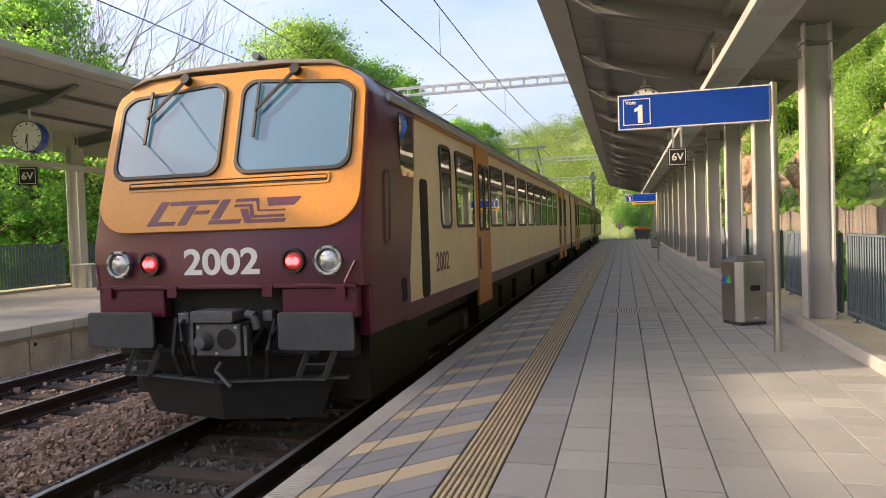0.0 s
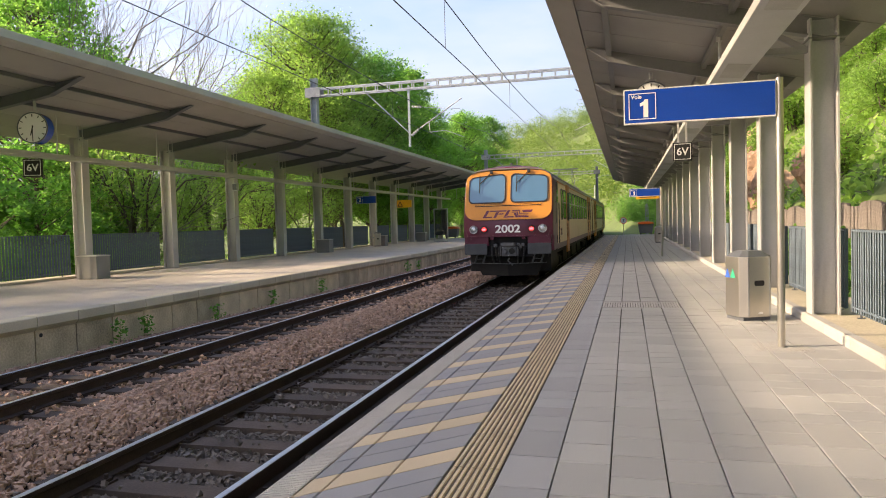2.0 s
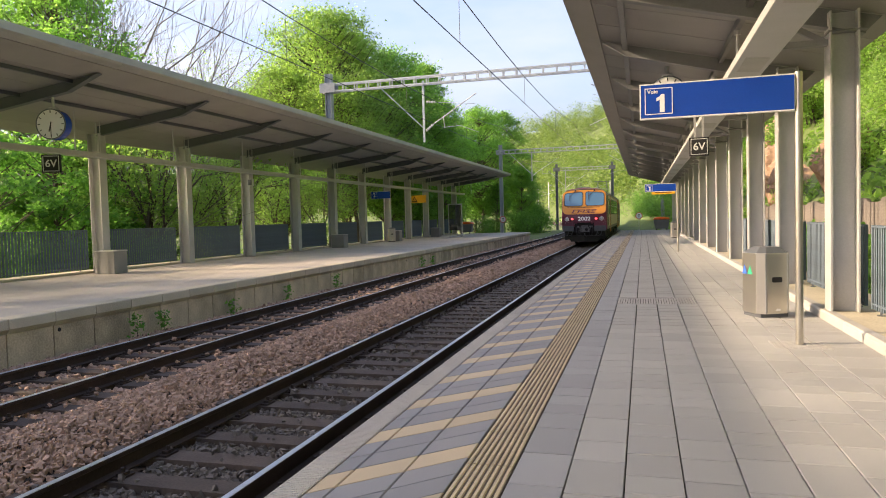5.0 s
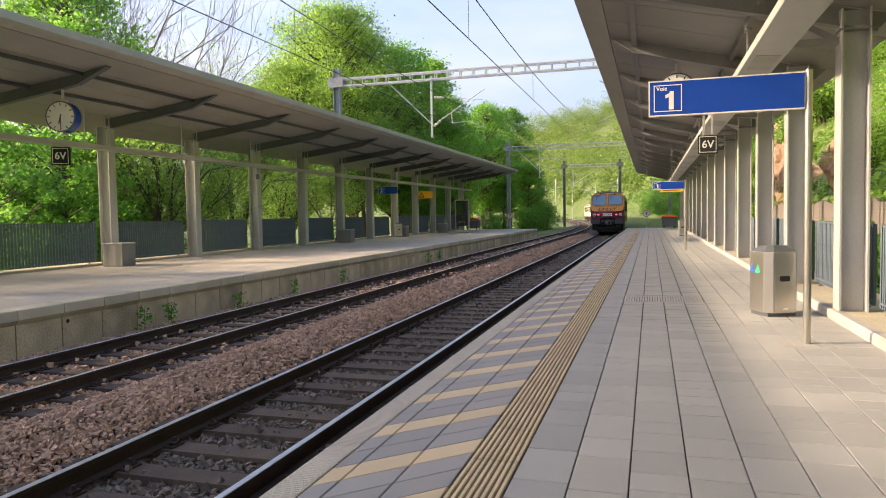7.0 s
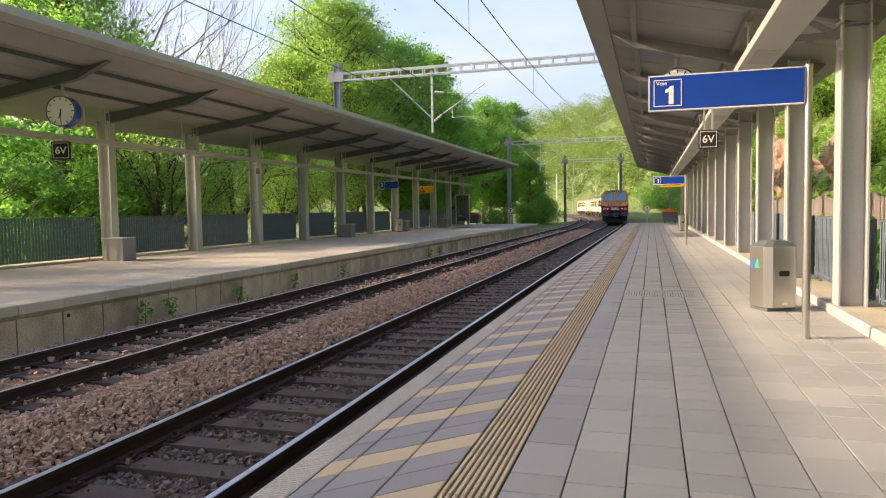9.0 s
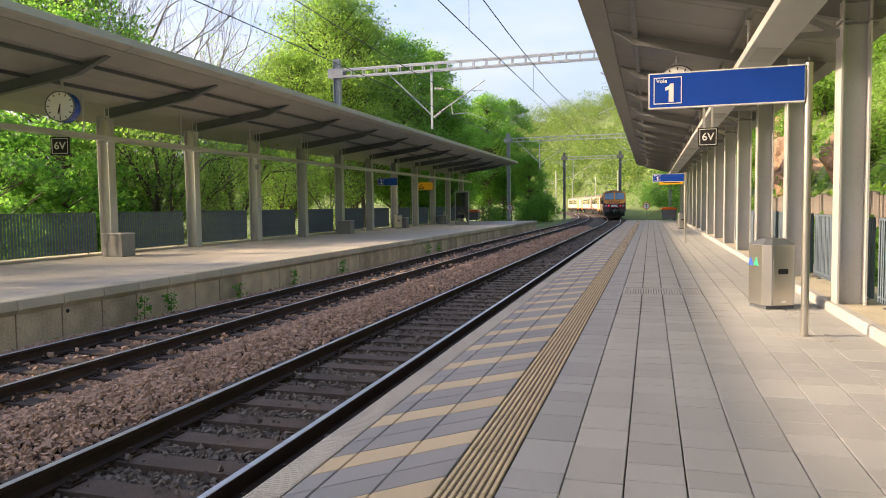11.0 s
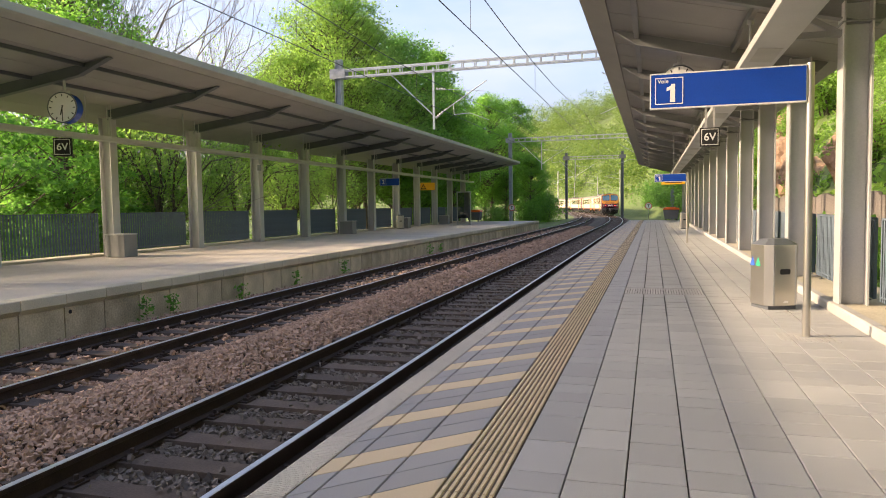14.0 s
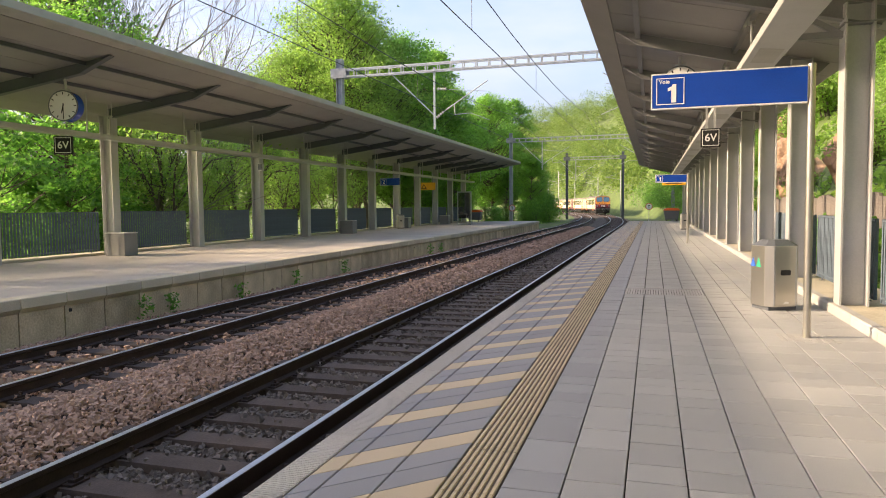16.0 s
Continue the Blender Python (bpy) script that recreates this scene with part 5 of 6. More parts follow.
    part("cone", Mesh().tube((-0.07, y0 - 0.18, 0.44), (-0.07, y0 - 0.30, 0.44), 0.10, 0.055, n=16), COUPLER, c, smooth=True)
    part("funnel", Mesh().tube((0.15, y0 - 0.2, 0.46), (0.15, y0 - 0.206, 0.46), 0.095, n=18), UNDER, c)
    part("bent_pipe", Mesh().tube((0.3, y0 - 0.1, 0.68), (0.38, y0 - 0.1, 0.66), 0.04, n=10).tube((0.38, y0 - 0.1, 0.66), (0.41, y0 - 0.1, 0.54), 0.04, n=10), COUPLER, c, smooth=True)
    part("release_lever", Mesh().tube((0.06, y0 - 0.16, 0.24), (0.0, y0 - 0.16, 0.16), 0.02, n=8).tube((0.0, y0 - 0.16, 0.16), (0.16, y0 - 0.18, 0.02), 0.02, n=8), COUPLER, c)
    for hx, z0, z1, r in ((-0.30, 0.66, 0.10, 0.022), (-0.40, 0.70, 0.16, 0.018), (0.36, 0.52, 0.08, 0.026), (0.56, 0.60, 0.12, 0.02)):
        part("air_hose", Mesh().pipe([(hx, y0 + 0.1, z0), (hx * 0.98, y0 - 0.10, z0 - 0.12), (hx * 0.92, y0 - 0.13, (z0 + z1) / 2), (hx * 0.86, y0 - 0.06, z1)], r, 8), RUBBER, t, smooth=True)
    part("hose_tap", Mesh().box(-0.46, y0 - 0.05, 0.58, -0.34, y0 + 0.1, 0.68), COUPLER, t, bevel=0.01)
    part("hose_tap", Mesh().box(0.42, y0 - 0.02, 0.60, 0.52, y0 + 0.1, 0.70), COUPLER, t, bevel=0.01)
    part("coupler_guard", Mesh().bar((-0.22, y0 - 0.16, 0.31), (-0.22, y0 - 0.16, 0.62), 0.03, 0.05).bar((0.33, y0 - 0.16, 0.31), (0.33, y0 - 0.16, 0.58), 0.03, 0.05), COUPLER, c)
    part("bolt", Mesh().tube((-0.13, y0 - 0.205, 0.57), (-0.13, y0 - 0.215, 0.57), 0.016, n=6).tube((0.25, y0 - 0.205, 0.57), (0.25, y0 - 0.215, 0.57), 0.016, n=6).tube((0.05, y0 - 0.205, 0.33), (0.05, y0 - 0.215, 0.33), 0.016, n=6), GALV, c)
    part("cross_bar", Mesh().tube((-0.95, y0 + 0.05, 0.30), (0.95, y0 + 0.05, 0.30), 0.03, n=8), UNDER, t)
    for sx in (-1, 1):
        part("tow_lug", Mesh().box(sx * 0.50 - 0.05, y0 - 0.065, 0.83, sx * 0.50 + 0.05, y0 - 0.04, 0.94).box(sx * 1.22 - 0.04, y0 - 0.065, 0.82, sx * 1.22 + 0.04, y0 - 0.04, 0.93), MAROON, t)
        part("cab_hand_rail", Mesh().pipe([(sx * 1.435, y0 + 0.62, 1.28), (sx * 1.465, y0 + 0.63, 1.32), (sx * 1.465, y0 + 0.68, 1.95), (sx * 1.435, y0 + 0.69, 1.99)], 0.014, 6), STEEL_DARK, t)
        part("step_hole", slab(round_rect(-0.07, 0.66, 0.07, 0.90, 0.04), -0.008, 0.006), UNDER, t, at=Matrix(((0, -sx, 0, sx * 1.436), (1, 0, 0, y0 + 1.12), (0, 0, 1, 0), (0, 0, 0, 1))))
    # snow plough
    pl = Mesh()
    v = [(-1.05, y0 + 0.12, 0.06), (-0.88, y0 + 0.16, -0.32), (0, y0 - 0.12, 0.04), (0, y0 - 0.05, -0.32), (1.05, y0 + 0.12, 0.06), (0.88, y0 + 0.16, -0.32)]
    pl.add(v + [(x, yy + 0.03, z) for x, yy, z in v], [(0, 1, 3, 2), (2, 3, 5, 4), (6, 8, 9, 7), (8, 10, 11, 9), (0, 2, 8, 6), (2, 4, 10, 8), (1, 7, 9, 3), (3, 9, 11, 5), (0, 6, 7, 1), (4, 5, 11, 10)])
    p = part("snow_plough", pl, UNDER, t, "grimy snow plough")
    part("plough_edge", Mesh().bar((-1.2, y0 + 0.12, 0.075), (0, y0 - 0.13, 0.055), 0.09, 0.02).bar((0, y0 - 0.13, 0.055), (1.2, y0 + 0.12, 0.075), 0.09, 0.02), BUFFER, p)
    # roof front, horn and grille
    part("roof_hatch", Mesh().box(-0.45, y0 + 0.75, 3.12, 0.35, y0 + 1.6, 3.20), STEEL_DARK, t, bevel=0.01)
    part("horn", Mesh().tube((0.05, y0 + 0.7, 3.24), (0.05, y0 + 0.95, 3.24), 0.04, 0.02, n=10), STEEL_DARK, t)
    part("cab_side_window", slab(round_rect(-0.23, 1.97, 0.23, 2.63, 0.05), -0.008, 0.01), GLASS, t, at=Matrix(((0, -1, 0, 1.432), (1, 0, 0, y0 + 1.34), (0, 0, 1, 0), (0, 0, 0, 1))))
    part("cab_side_window", slab(round_rect(-0.23, 1.97, 0.23, 2.63, 0.05), -0.008, 0.01), GLASS, t, at=Matrix(((0, 1, 0, -1.432), (1, 0, 0, y0 + 1.34), (0, 0, 1, 0), (0, 0, 0, 1))))
    # underframe, bogies and end
    part("underframe", Mesh().box(-1.25, y0 + 0.5, 0.25, 1.25, y1, 0.46), UNDER, t)
    eq = Mesh()
    for a, b in ((6.2, 8.2), (8.6, 10.0), (10.6, 13.4), (14.0, 16.8)):
        eq.box(-1.15, y0 + a, -0.28, 1.15, y0 + b, 0.26)
    part("equipment_box", eq, UNDER, t)
    part("gangway", Mesh().box(-0.55, y1, 0.5, 0.55, y1 + 0.34, 2.6), RUBBER, t, "black rubber gangway")
    part("end_wall", Mesh().prism([(x * 0.995, z) for x, z in full()], "y", y1 - 0.03, y1), MAROON, t)
    for yb in (-8.7, 8.4):
        bg = part("bogie", Mesh().box(-1.12, yb - 1.7, -0.2, -1.0, yb + 1.7, 0.1).box(1.0, yb - 1.7, -0.2, 1.12, yb + 1.7, 0.1).box(-1.0, yb - 0.25, -0.15, 1.0, yb + 0.25, 0.12), UNDER, t)
        for ya in (yb - 1.25, yb + 1.25):
            ws = Mesh().tube((-0.75, ya, -0.10), (0.75, ya, -0.10), 0.08, n=10)
            for sx in (-1, 1):
                ws.tube((sx * 0.68, ya, -0.10), (sx * 0.82, ya, -0.10), 0.45, n=28)
            part("wheelset", ws, UNDER, bg)
            for sx in (-1, 1):
                part("axle_box", Mesh().box(sx * 1.0, ya - 0.16, -0.22, sx * 1.18, ya + 0.16, 0.02), BUFFER, bg)
    if panto:
        pantograph(t, 9.6)
    return t


CARS = [railcar("maroon and cream electric railcar with orange cab front and tail lights", True),
        railcar("maroon and cream electric railcar coupled within the train", False)]
CARS.append(copy_thing(CARS[0], Matrix.Identity(4)))
CARS.append(copy_thing(CARS[1], Matrix.Identity(4)))
FACING = (0, 180, 0, 180)


def motions():
    for i, c in enumerate(CARS):
        rows = []
        for j in range(33):
            tt = j * 0.5
            s = 5.80 + 7.95 * tt + 0.004 * tt * tt + 0.125 * max(0.0, tt - 9.0) ** 2 + HALF + 25.0 * i
            a, b = line(s - 8.5), line(s + 8.5)
            mid = (a + b) / 2
            rows.append((tt, pose(mid.x, mid.y, 0, 0, 0, math.degrees(math.atan2(-(b - a).x, (b - a).y)) + FACING[i])))
        walk(c, rows)


# ---- plants ----
RNG = np.random.default_rng(7)


def leaves(centres, size, spread=0.35, tri=False):
    """Small four-cornered (or three-cornered) leaves, each turned its own way, round the given places."""
    n = len(centres)
    a = RNG.normal(size=(n, 3))
    a[:, 2] *= 0.6
    a /= np.linalg.norm(a, axis=1)[:, None]
    b = np.cross(a, RNG.normal(size=(n, 3)))
    b /= np.linalg.norm(b, axis=1)[:, None]
    c = np.cross(a, b)
    s = (size * (1 + spread * RNG.normal(size=n)).clip(0.4, 1.8))[:, None]
    if tri:
        v = np.stack([centres - a * s, centres + b * s * 0.62 + a * s * 0.5, centres - b * s * 0.62 + a * s * 0.5], 1).reshape(-1, 3)
        return v, np.arange(3 * n).reshape(-1, 3)
    v = np.stack([centres - a * s, centres + b * s * 0.55 + c * s * 0.12, centres + a * s, centres - b * s * 0.55 + c * s * 0.12], 1).reshape(-1, 3)
    q = np.arange(4 * n).reshape(-1, 4)
    return v, q


def limbs(m, p, d, length, r, depth, tips, up=0.25, split=3, wob=0.5, thin=0.62):
    """Grows a limb and its branches into the mesh; collects where leaves may sit."""
    n = 3 if depth > 1 else 2
    q = Vector(p)
    d = Vector(d).normalized()
    for i in range(n):
        d2 = (d + Vector(RNG.normal(size=3) * 0.12) + Vector((0, 0, up * 0.15))).normalized()
        e = q + d2 * (length / n)
        r2 = r * (1 - 0.35 / n)
        m[0 if depth == m[2] else 1].tube(q, e, r, r2, n=7 if r > 0.06 else (5 if r > 0.02 else 3), caps=False)
        q, d, r = e, d2, r2
        tips.append((tuple(q), depth))
        if depth > 0 and i < n - 1:
            nd = (d + Vector(RNG.normal(size=3)) * wob * 1.3).normalized()
            limbs(m, q, nd, length * thin, r * 0.55, depth - 1, tips, up, split, wob, thin)
    if depth > 0:
        for _ in range(split - 1):
            nd = (d + Vector(RNG.normal(size=3)) * wob + Vector((0, 0, up))).normalized()
            limbs(m, q, nd, length * thin * 1.15, r * 0.75, depth - 1, tips, up, split, wob, thin)


def tree(name, label, height, trunk, leafmat, n_leaf, leaf_size, depth=4, spread=0.8, wob=0.55, bark=BARK, fork=1, low=0.35, clump=0.38, tri=True):
    t = thing(name, label, "tree", group="trees beside the line")
    m = (Mesh(), Mesh(), depth)
    tips = []
    for k in range(fork):
        lean = Vector((RNG.normal() * 0.08 * fork, RNG.normal() * 0.08 * fork, 1))
        limbs(m, (k * 0.25, 0, -0.3), lean, height * 0.42, trunk, depth, tips, 0.28, 3, wob, 0.66)
    part("trunk", m[0], bark, t, smooth=True)
    part("branchwork", m[1], bark, t, smooth=True)
    if n_leaf:
        pts = np.array([p for p, dd in tips if dd <= 2 and p[2] > height * low * 0.6])
        pts = pts[RNG.uniform(size=len(pts)) < clump]
        idx = RNG.integers(0, len(pts), n_leaf)
        c = pts[idx] + RNG.normal(size=(n_leaf, 3)) * spread * np.array((1, 1, 0.75))
        v, q = leaves(c, leaf_size, tri=tri)
        link("crown", fast_mesh("crown", v, q, leafmat), t)
    return t


def crowned(label, height, width, low, leafmat, n_leaf, leaf_size, trunk=0.2, clumps=110, name="broadleaf_tree", bark=BARK, tri=True, puff=0.5, slim=1.6):
    """A tree whose limbs reach out to many leafy clumps that fill an uneven crown from low (a share of the height) to the top."""
    t = thing(name, label, "tree", group="trees beside the line")
    stem, twigs = Mesh(), Mesh()
    top = height * 0.86
    bend = RNG.normal(size=2) * 0.03
    axis = lambda z: np.array((bend[0] * z + 0.12 * math.sin(z * 0.7), bend[1] * z + 0.12 * math.cos(z * 0.6), z))
    zs = np.linspace(-0.4, top, 10)
    for a, b in zip(zs[:-1], zs[1:]):
        stem.tube(axis(a), axis(b), trunk * (1 - 0.88 * max(a, 0) / top), trunk * (1 - 0.88 * b / top), n=8, caps=False)
    off = RNG.uniform(0, 50)
    cs = []
    for k in range(clumps):
        u = RNG.uniform(0, 1)
        ang = RNG.uniform(0, 2 * math.pi)
        lobes = 0.82 + 0.45 * noise.noise((math.cos(ang) * 1.3 + off, math.sin(ang) * 1.3, u * 3.0))
        rmax = width / 2 * (max(0.0, 1 - abs(2 * u - 1.0) ** (slim + 1.0))) ** 0.6 * lobes
        r = rmax * RNG.uniform(0.25, 1.0) ** 0.5
        z = height * (low + (1 - low) * u) - 0.35
        c = axis(min(z, top)) * np.array((1, 1, 0)) + np.array((r * math.cos(ang), r * math.sin(ang), z))
        cs.append(c)
        a = axis(max(height * low * 0.6, min(top, z - r * RNG.uniform(0.5, 1.0))))
        m = (a + c) / 2 + np.array((0, 0, -0.08 * r))
        w = trunk * 0.16 + 0.008 * r
        twigs.tube(a, m, w, w * 0.6, n=5, caps=False).tube(m, c, w * 0.6, 0.012, n=4, caps=False)
    part("trunk", stem, bark, t, smooth=True)
    part("branchwork", twigs, bark, t)
    cs = np.array(cs)
    size = RNG.uniform(0.45, 1.5, len(cs))
    idx = RNG.choice(len(cs), n_leaf, p=size ** 2 / (size ** 2).sum())
    p = cs[idx] + RNG.normal(size=(n_leaf, 3)) * (puff * size[idx])[:, None] * np.array((1, 1, 0.55))
    v, q = leaves(p, leaf_size, tri=tri)
    link("crown", fast_mesh("crown", v, q, leafmat), t)
    return t


def bush(name, label, w, h, leafmat, n_leaf, leaf_size, group):
    t = thing(name, label, "shrub", group=group)
    m = (Mesh(), Mesh(), -1)
    tips = []
    for k in range(6):
        limbs(m, (RNG.normal() * w * 0.15, RNG.normal() * w * 0.15, -0.2), (RNG.normal() * 0.5, RNG.normal() * 0.5, 1), h * 0.45, 0.03, 2, tips, 0.2, 3, 0.8, 0.7)
    part("stem", m[1], BARK, t)
    pts = np.array([p for p, dd in tips])
    pts = pts[RNG.uniform(size=len(pts)) < 0.5]
    idx = RNG.integers(0, len(pts), n_leaf)
    c = pts[idx] + RNG.normal(size=(n_leaf, 3)) * np.array((w * 0.10, w * 0.10, h * 0.08))
    c[:, 2] = np.abs(c[:, 2])
    v, q = leaves(c, leaf_size)
    link("foliage", fast_mesh("foliage", v, q, leafmat), t)
    return t


def put(proto, spots, scale_var=0.2):
    """Sets the first at the first spot and copies at the rest, each turned and sized a little differently."""
    for i, (x, y, s) in enumerate(spots):
        m = Matrix.Translation((x, y, ground_height(x, y) - 0.1)) @ Matrix.Rotation(RNG.uniform(0, 6.28), 4, "Z")
        if i == 0:
            proto.scale = (s, s, s)
            proto.matrix_basis = m @ Matrix.Diagonal((s, s, s, 1))
        else:
            k = s / spots[0][2]
            ob = copy_thing(proto, m)
            ob.scale = (s, s, s)


light = tree("young_tree", "slender dark-stemmed young tree with light sprays of leaves", 9, 0.11, LEAF_B, 7500, 0.075, depth=3, spread=0.4, fork=2, low=0.25)
bare = tree("bare_tree", "tall bare tree with grey twigs", 17, 0.2, None, 0, 0, depth=5, wob=0.42, bark=BARK_GREY, fork=2)
bud = tree("budding_tree", "tall thin tree with sparse yellow-green buds", 15, 0.16, LEAF_B, 6500, 0.07, depth=4, spread=0.5, wob=0.4, bark=BARK_GREY, clump=0.6)
yel = crowned("tall tree with yellow-green new leaves", 20, 13, 0.34, LEAF_B, 40000, 0.095, 0.24, 300, puff=0.58)
ash = crowned("tall broadleaf tree with fresh green spring leaves", 18, 10.5, 0.24, LEAF_A, 40000, 0.105, 0.24, 240, puff=0.45)
elm = crowned("dark green broadleaf tree behind the opposite canopy", 18, 9.5, 0.22, LEAF_D, 38000, 0.105, 0.22, 220, puff=0.43)
maple = crowned("dark green maple with large leaves behind the fence", 7.5, 6.0, 0.16, LEAF_C, 9500, 0.095, 0.12, 90, "maple_tree", tri=False, puff=0.30)
cone = crowned("dense dark green tree leaved down to the ground", 10, 6.5, 0.03, LEAF_C, 26000, 0.085, 0.14, 140, puff=0.38, slim=1.2)
put(yel, [(-21, 53, 1.08), (-23.8, 50, 0.86), (-20.5, 57, 1.0), (-23, 58, 1.1), (-18.6, 50, 0.72), (-28.5, 57, 0.95), (-25, 66, 1.0)])
put(ash, [(-20, 62.5, 1.12), (-18.5, 78, 0.98), (-17, 92, 1.0), (-24, 27, 0.95), (-23, 86, 1.05)])
put(elm, [(-19.5, 70, 1.12), (-15.8, 100, 0.98), (-19.6, 84.5, 0.85), (-21, 104, 1.05), (-19, 65.5, 0.8), (-22.5, 74.5, 0.95)])
put(maple, [(-18.8, 22.8, 1.0), (-19.6, 19.4, 1.05), (-20.4, 27.2, 1.05)])
put(cone, [(-12.6, 96.5, 0.95), (-14.8, 90, 0.7), (-16.6, 71, 0.7), (-17.2, 61, 0.75), (-13.6, 104, 1.0)])
# last four stand out of view, added to dapple the sun on the platform
put(light, [(-17.9, 26.2, 1.0), (-18.8, 27.6, 1.1), (-17.8, 32.4, 0.95), (-18.6, 33.8, 1.05), (-17.9, 38.6, 0.9), (-18.4, 46, 0.9), (-19, 6, 1.15), (-20, 11.5, 1.2), (-21, 1, 1.15), (-19, -5, 1.0)])
put(bare, [(-27, 31, 1.05), (-26, 27, 1.1), (-30, 36, 1.1), (-25, 35, 0.95)])
# last two are unseen, put there to thin the sunlight on the paving
put(bud, [(-25, 42.5, 0.9), (-28, 45, 1.0), (-30, 41, 0.9), (-20, -1.5, 1.0), (-22, 6, 1.05)])
hedge = bush("shrub", "leafy green shrub behind the platform fence", 2.6, 3.0, LEAF_A, 3000, 0.085, "shrubs beside the line")
dark = bush("shrub", "dense dark green shrub beside the track", 3.0, 3.6, LEAF_C, 5200, 0.085, "shrubs beside the line")
bright = bush("shrub", "bright yellow-green shrub on the slope", 2.2, 2.2, LEAF_B, 3800, 0.065, "shrubs on the slope")
put(hedge, [(-15.6 - RNG.uniform(0, 2), 16.5 + 2.7 * k + RNG.uniform(-1, 1), RNG.uniform(0.3, 0.5)) for k in range(16)])
put(dark, [(-11.2, 88, 0.9), (-10.6, 95, 1.0), (-11.6, 101, 1.2), (-13.5, 108, 1.3), (-12.0, 68, 0.7), (-17.5, 19, 0.9), (-16.8, 22.6, 0.75), (-16.6, 25, 0.7)])
slope_bush = bush("shrub", "tall fresh green shrub on the bank beside the line", 3.4, 4.2, LEAF_D, 6500, 0.085, "shrubs beside the line")
put(slope_bush, [(7.9, 75, 1.1), (8.6, 82, 1.3), (9.5, 90, 1.4), (6.9, 68, 0.8), (8.8, 70, 1.0), (7.5, 96, 1.3), (6.9, 103, 1.3), (6.0, 110, 1.2), (5.4, 118, 1.1), (10.5, 100, 1.4), (4.4, 128, 1.1), (9.2, 112, 1.4), (2.8, 140, 1.2), (7.5, 125, 1.5)])
put(bright, [(9.5 + RNG.uniform(0, 5), 6 + 2.2 * k, RNG.uniform(0.6, 1.2)) for k in range(24)] + [(8.8, 12.5, 0.7), (9.2, 20.5, 0.8), (8.6, 27, 0.6), (12.5, 14, 1.5), (14, 11, 1.7), (13, 18, 1.5), (15, 23, 1.6), (12, 8.5, 1.4)])
wallbush = crowned("bright green tree overhanging the rocky slope", 8, 6, 0.1, LEAF_A, 24000, 0.075, 0.12, 140, puff=0.34)
put(wallbush, [(13.5, 12.5, 0.8), (15.5, 17, 0.9), (12.2, 20, 0.75), (17, 24, 1.0), (14, 29, 0.9), (16, 9, 0.9), (13, 36, 0.9), (15, 44, 1.0), (12.5, 52, 0.9), (11.5, 62, 0.9)])
# woods on the far hill: many crowns of small leaf sprays
def far_woods():
    vs = []
    for k in range(2100):
        d = 10 + 180 * RNG.uniform() ** 1.35
        s = RNG.uniform(66, 470)
        p = line(s, d)
        if d < 16 and RNG.uniform() < 0.3:
            continue
        x, y = p.x, p.y
        z = ground_height(x, y)
        r = RNG.uniform(2.0, 4.2) * (1 + d / 260)
        n = 220
        a = RNG.normal(size=(n, 3))
        a /= np.linalg.norm(a, axis=1)[:, None]
        a *= (RNG.uniform(0.35, 1, n) ** 0.5)[:, None] * np.array((r, r, r * 1.25))
        a += RNG.normal(size=(n, 3)) * 0.35
        vs.append(a + np.array((x, y, z + r * 1.1)))
    c = np.concatenate(vs)
    v, q = leaves(c, 0.34, tri=True)
    ob = link("far_woods", fast_mesh("far_woods", v, q, LEAF_FAR))
    tagged(ob, "spring woods in many greens covering the far hillside", "woods", kind="stuff")
    vs = []
    for k in range(420):
        x, y = RNG.uniform(-220, -55), RNG.uniform(5, 260)
        d, s = from_line(x, y)
        if d > -22:
            continue
        z = ground_height(x, y)
        r = RNG.uniform(2.2, 4.5)
        n = 120
        a = RNG.normal(size=(n, 3))
        a /= np.linalg.norm(a, axis=1)[:, None]
        a *= (RNG.uniform(0.35, 1, n) ** 0.5)[:, None] * np.array((r, r, r * 1.1))
        vs.append(a + np.array((x, y, z + r * 0.8)))
    c = np.concatenate(vs)
    v, q = leaves(c, 0.42, tri=True)
    ob = link("valley_woods", fast_mesh("valley_woods", v, q, LEAF_FAR))
    tagged(ob, "green woods in the valley behind the opposite platform", "woods", kind="stuff")


far_woods()


def slope_plants():
    """Grass blades and low weeds on the slope and along the fence lines."""
    n = 26000
    x = 7.0 + RNG.uniform(0, 1, n) ** 1.3 * 9
    y = RNG.uniform(3, 62, n)
    keep = np.array([noise.noise((a * 0.35, b * 0.35, 5.0)) > -0.05 for a, b in zip(x, y)])
    x, y = x[keep], y[keep]
    z = np.array([ground_height(a, b) for a, b in zip(x, y)])
    v, q = leaves(np.stack([x, y, z + 0.1], 1), 0.13)
    tagged(link("grass", fast_mesh("grass", v, q, LEAF_B)), "yellow-green grass and weeds on the slope", "grass", kind="stuff")
    n = 9000
    x = np.concatenate([RNG.uniform(-16.5, -13.7, n // 2), RNG.uniform(7.0, 8.0, n // 2)])
    y = RNG.uniform(3, 70, n)
    z = np.array([ground_height(a, b) for a, b in zip(x, y)])
    v, q = leaves(np.stack([x, y, z + RNG.uniform(0.05, 0.5, n)], 1), 0.12)
    tagged(link("verge_weeds", fast_mesh("verge_weeds", v, q, LEAF_A)), "green weeds along the platform backs", "weeds", kind="stuff")


slope_plants()


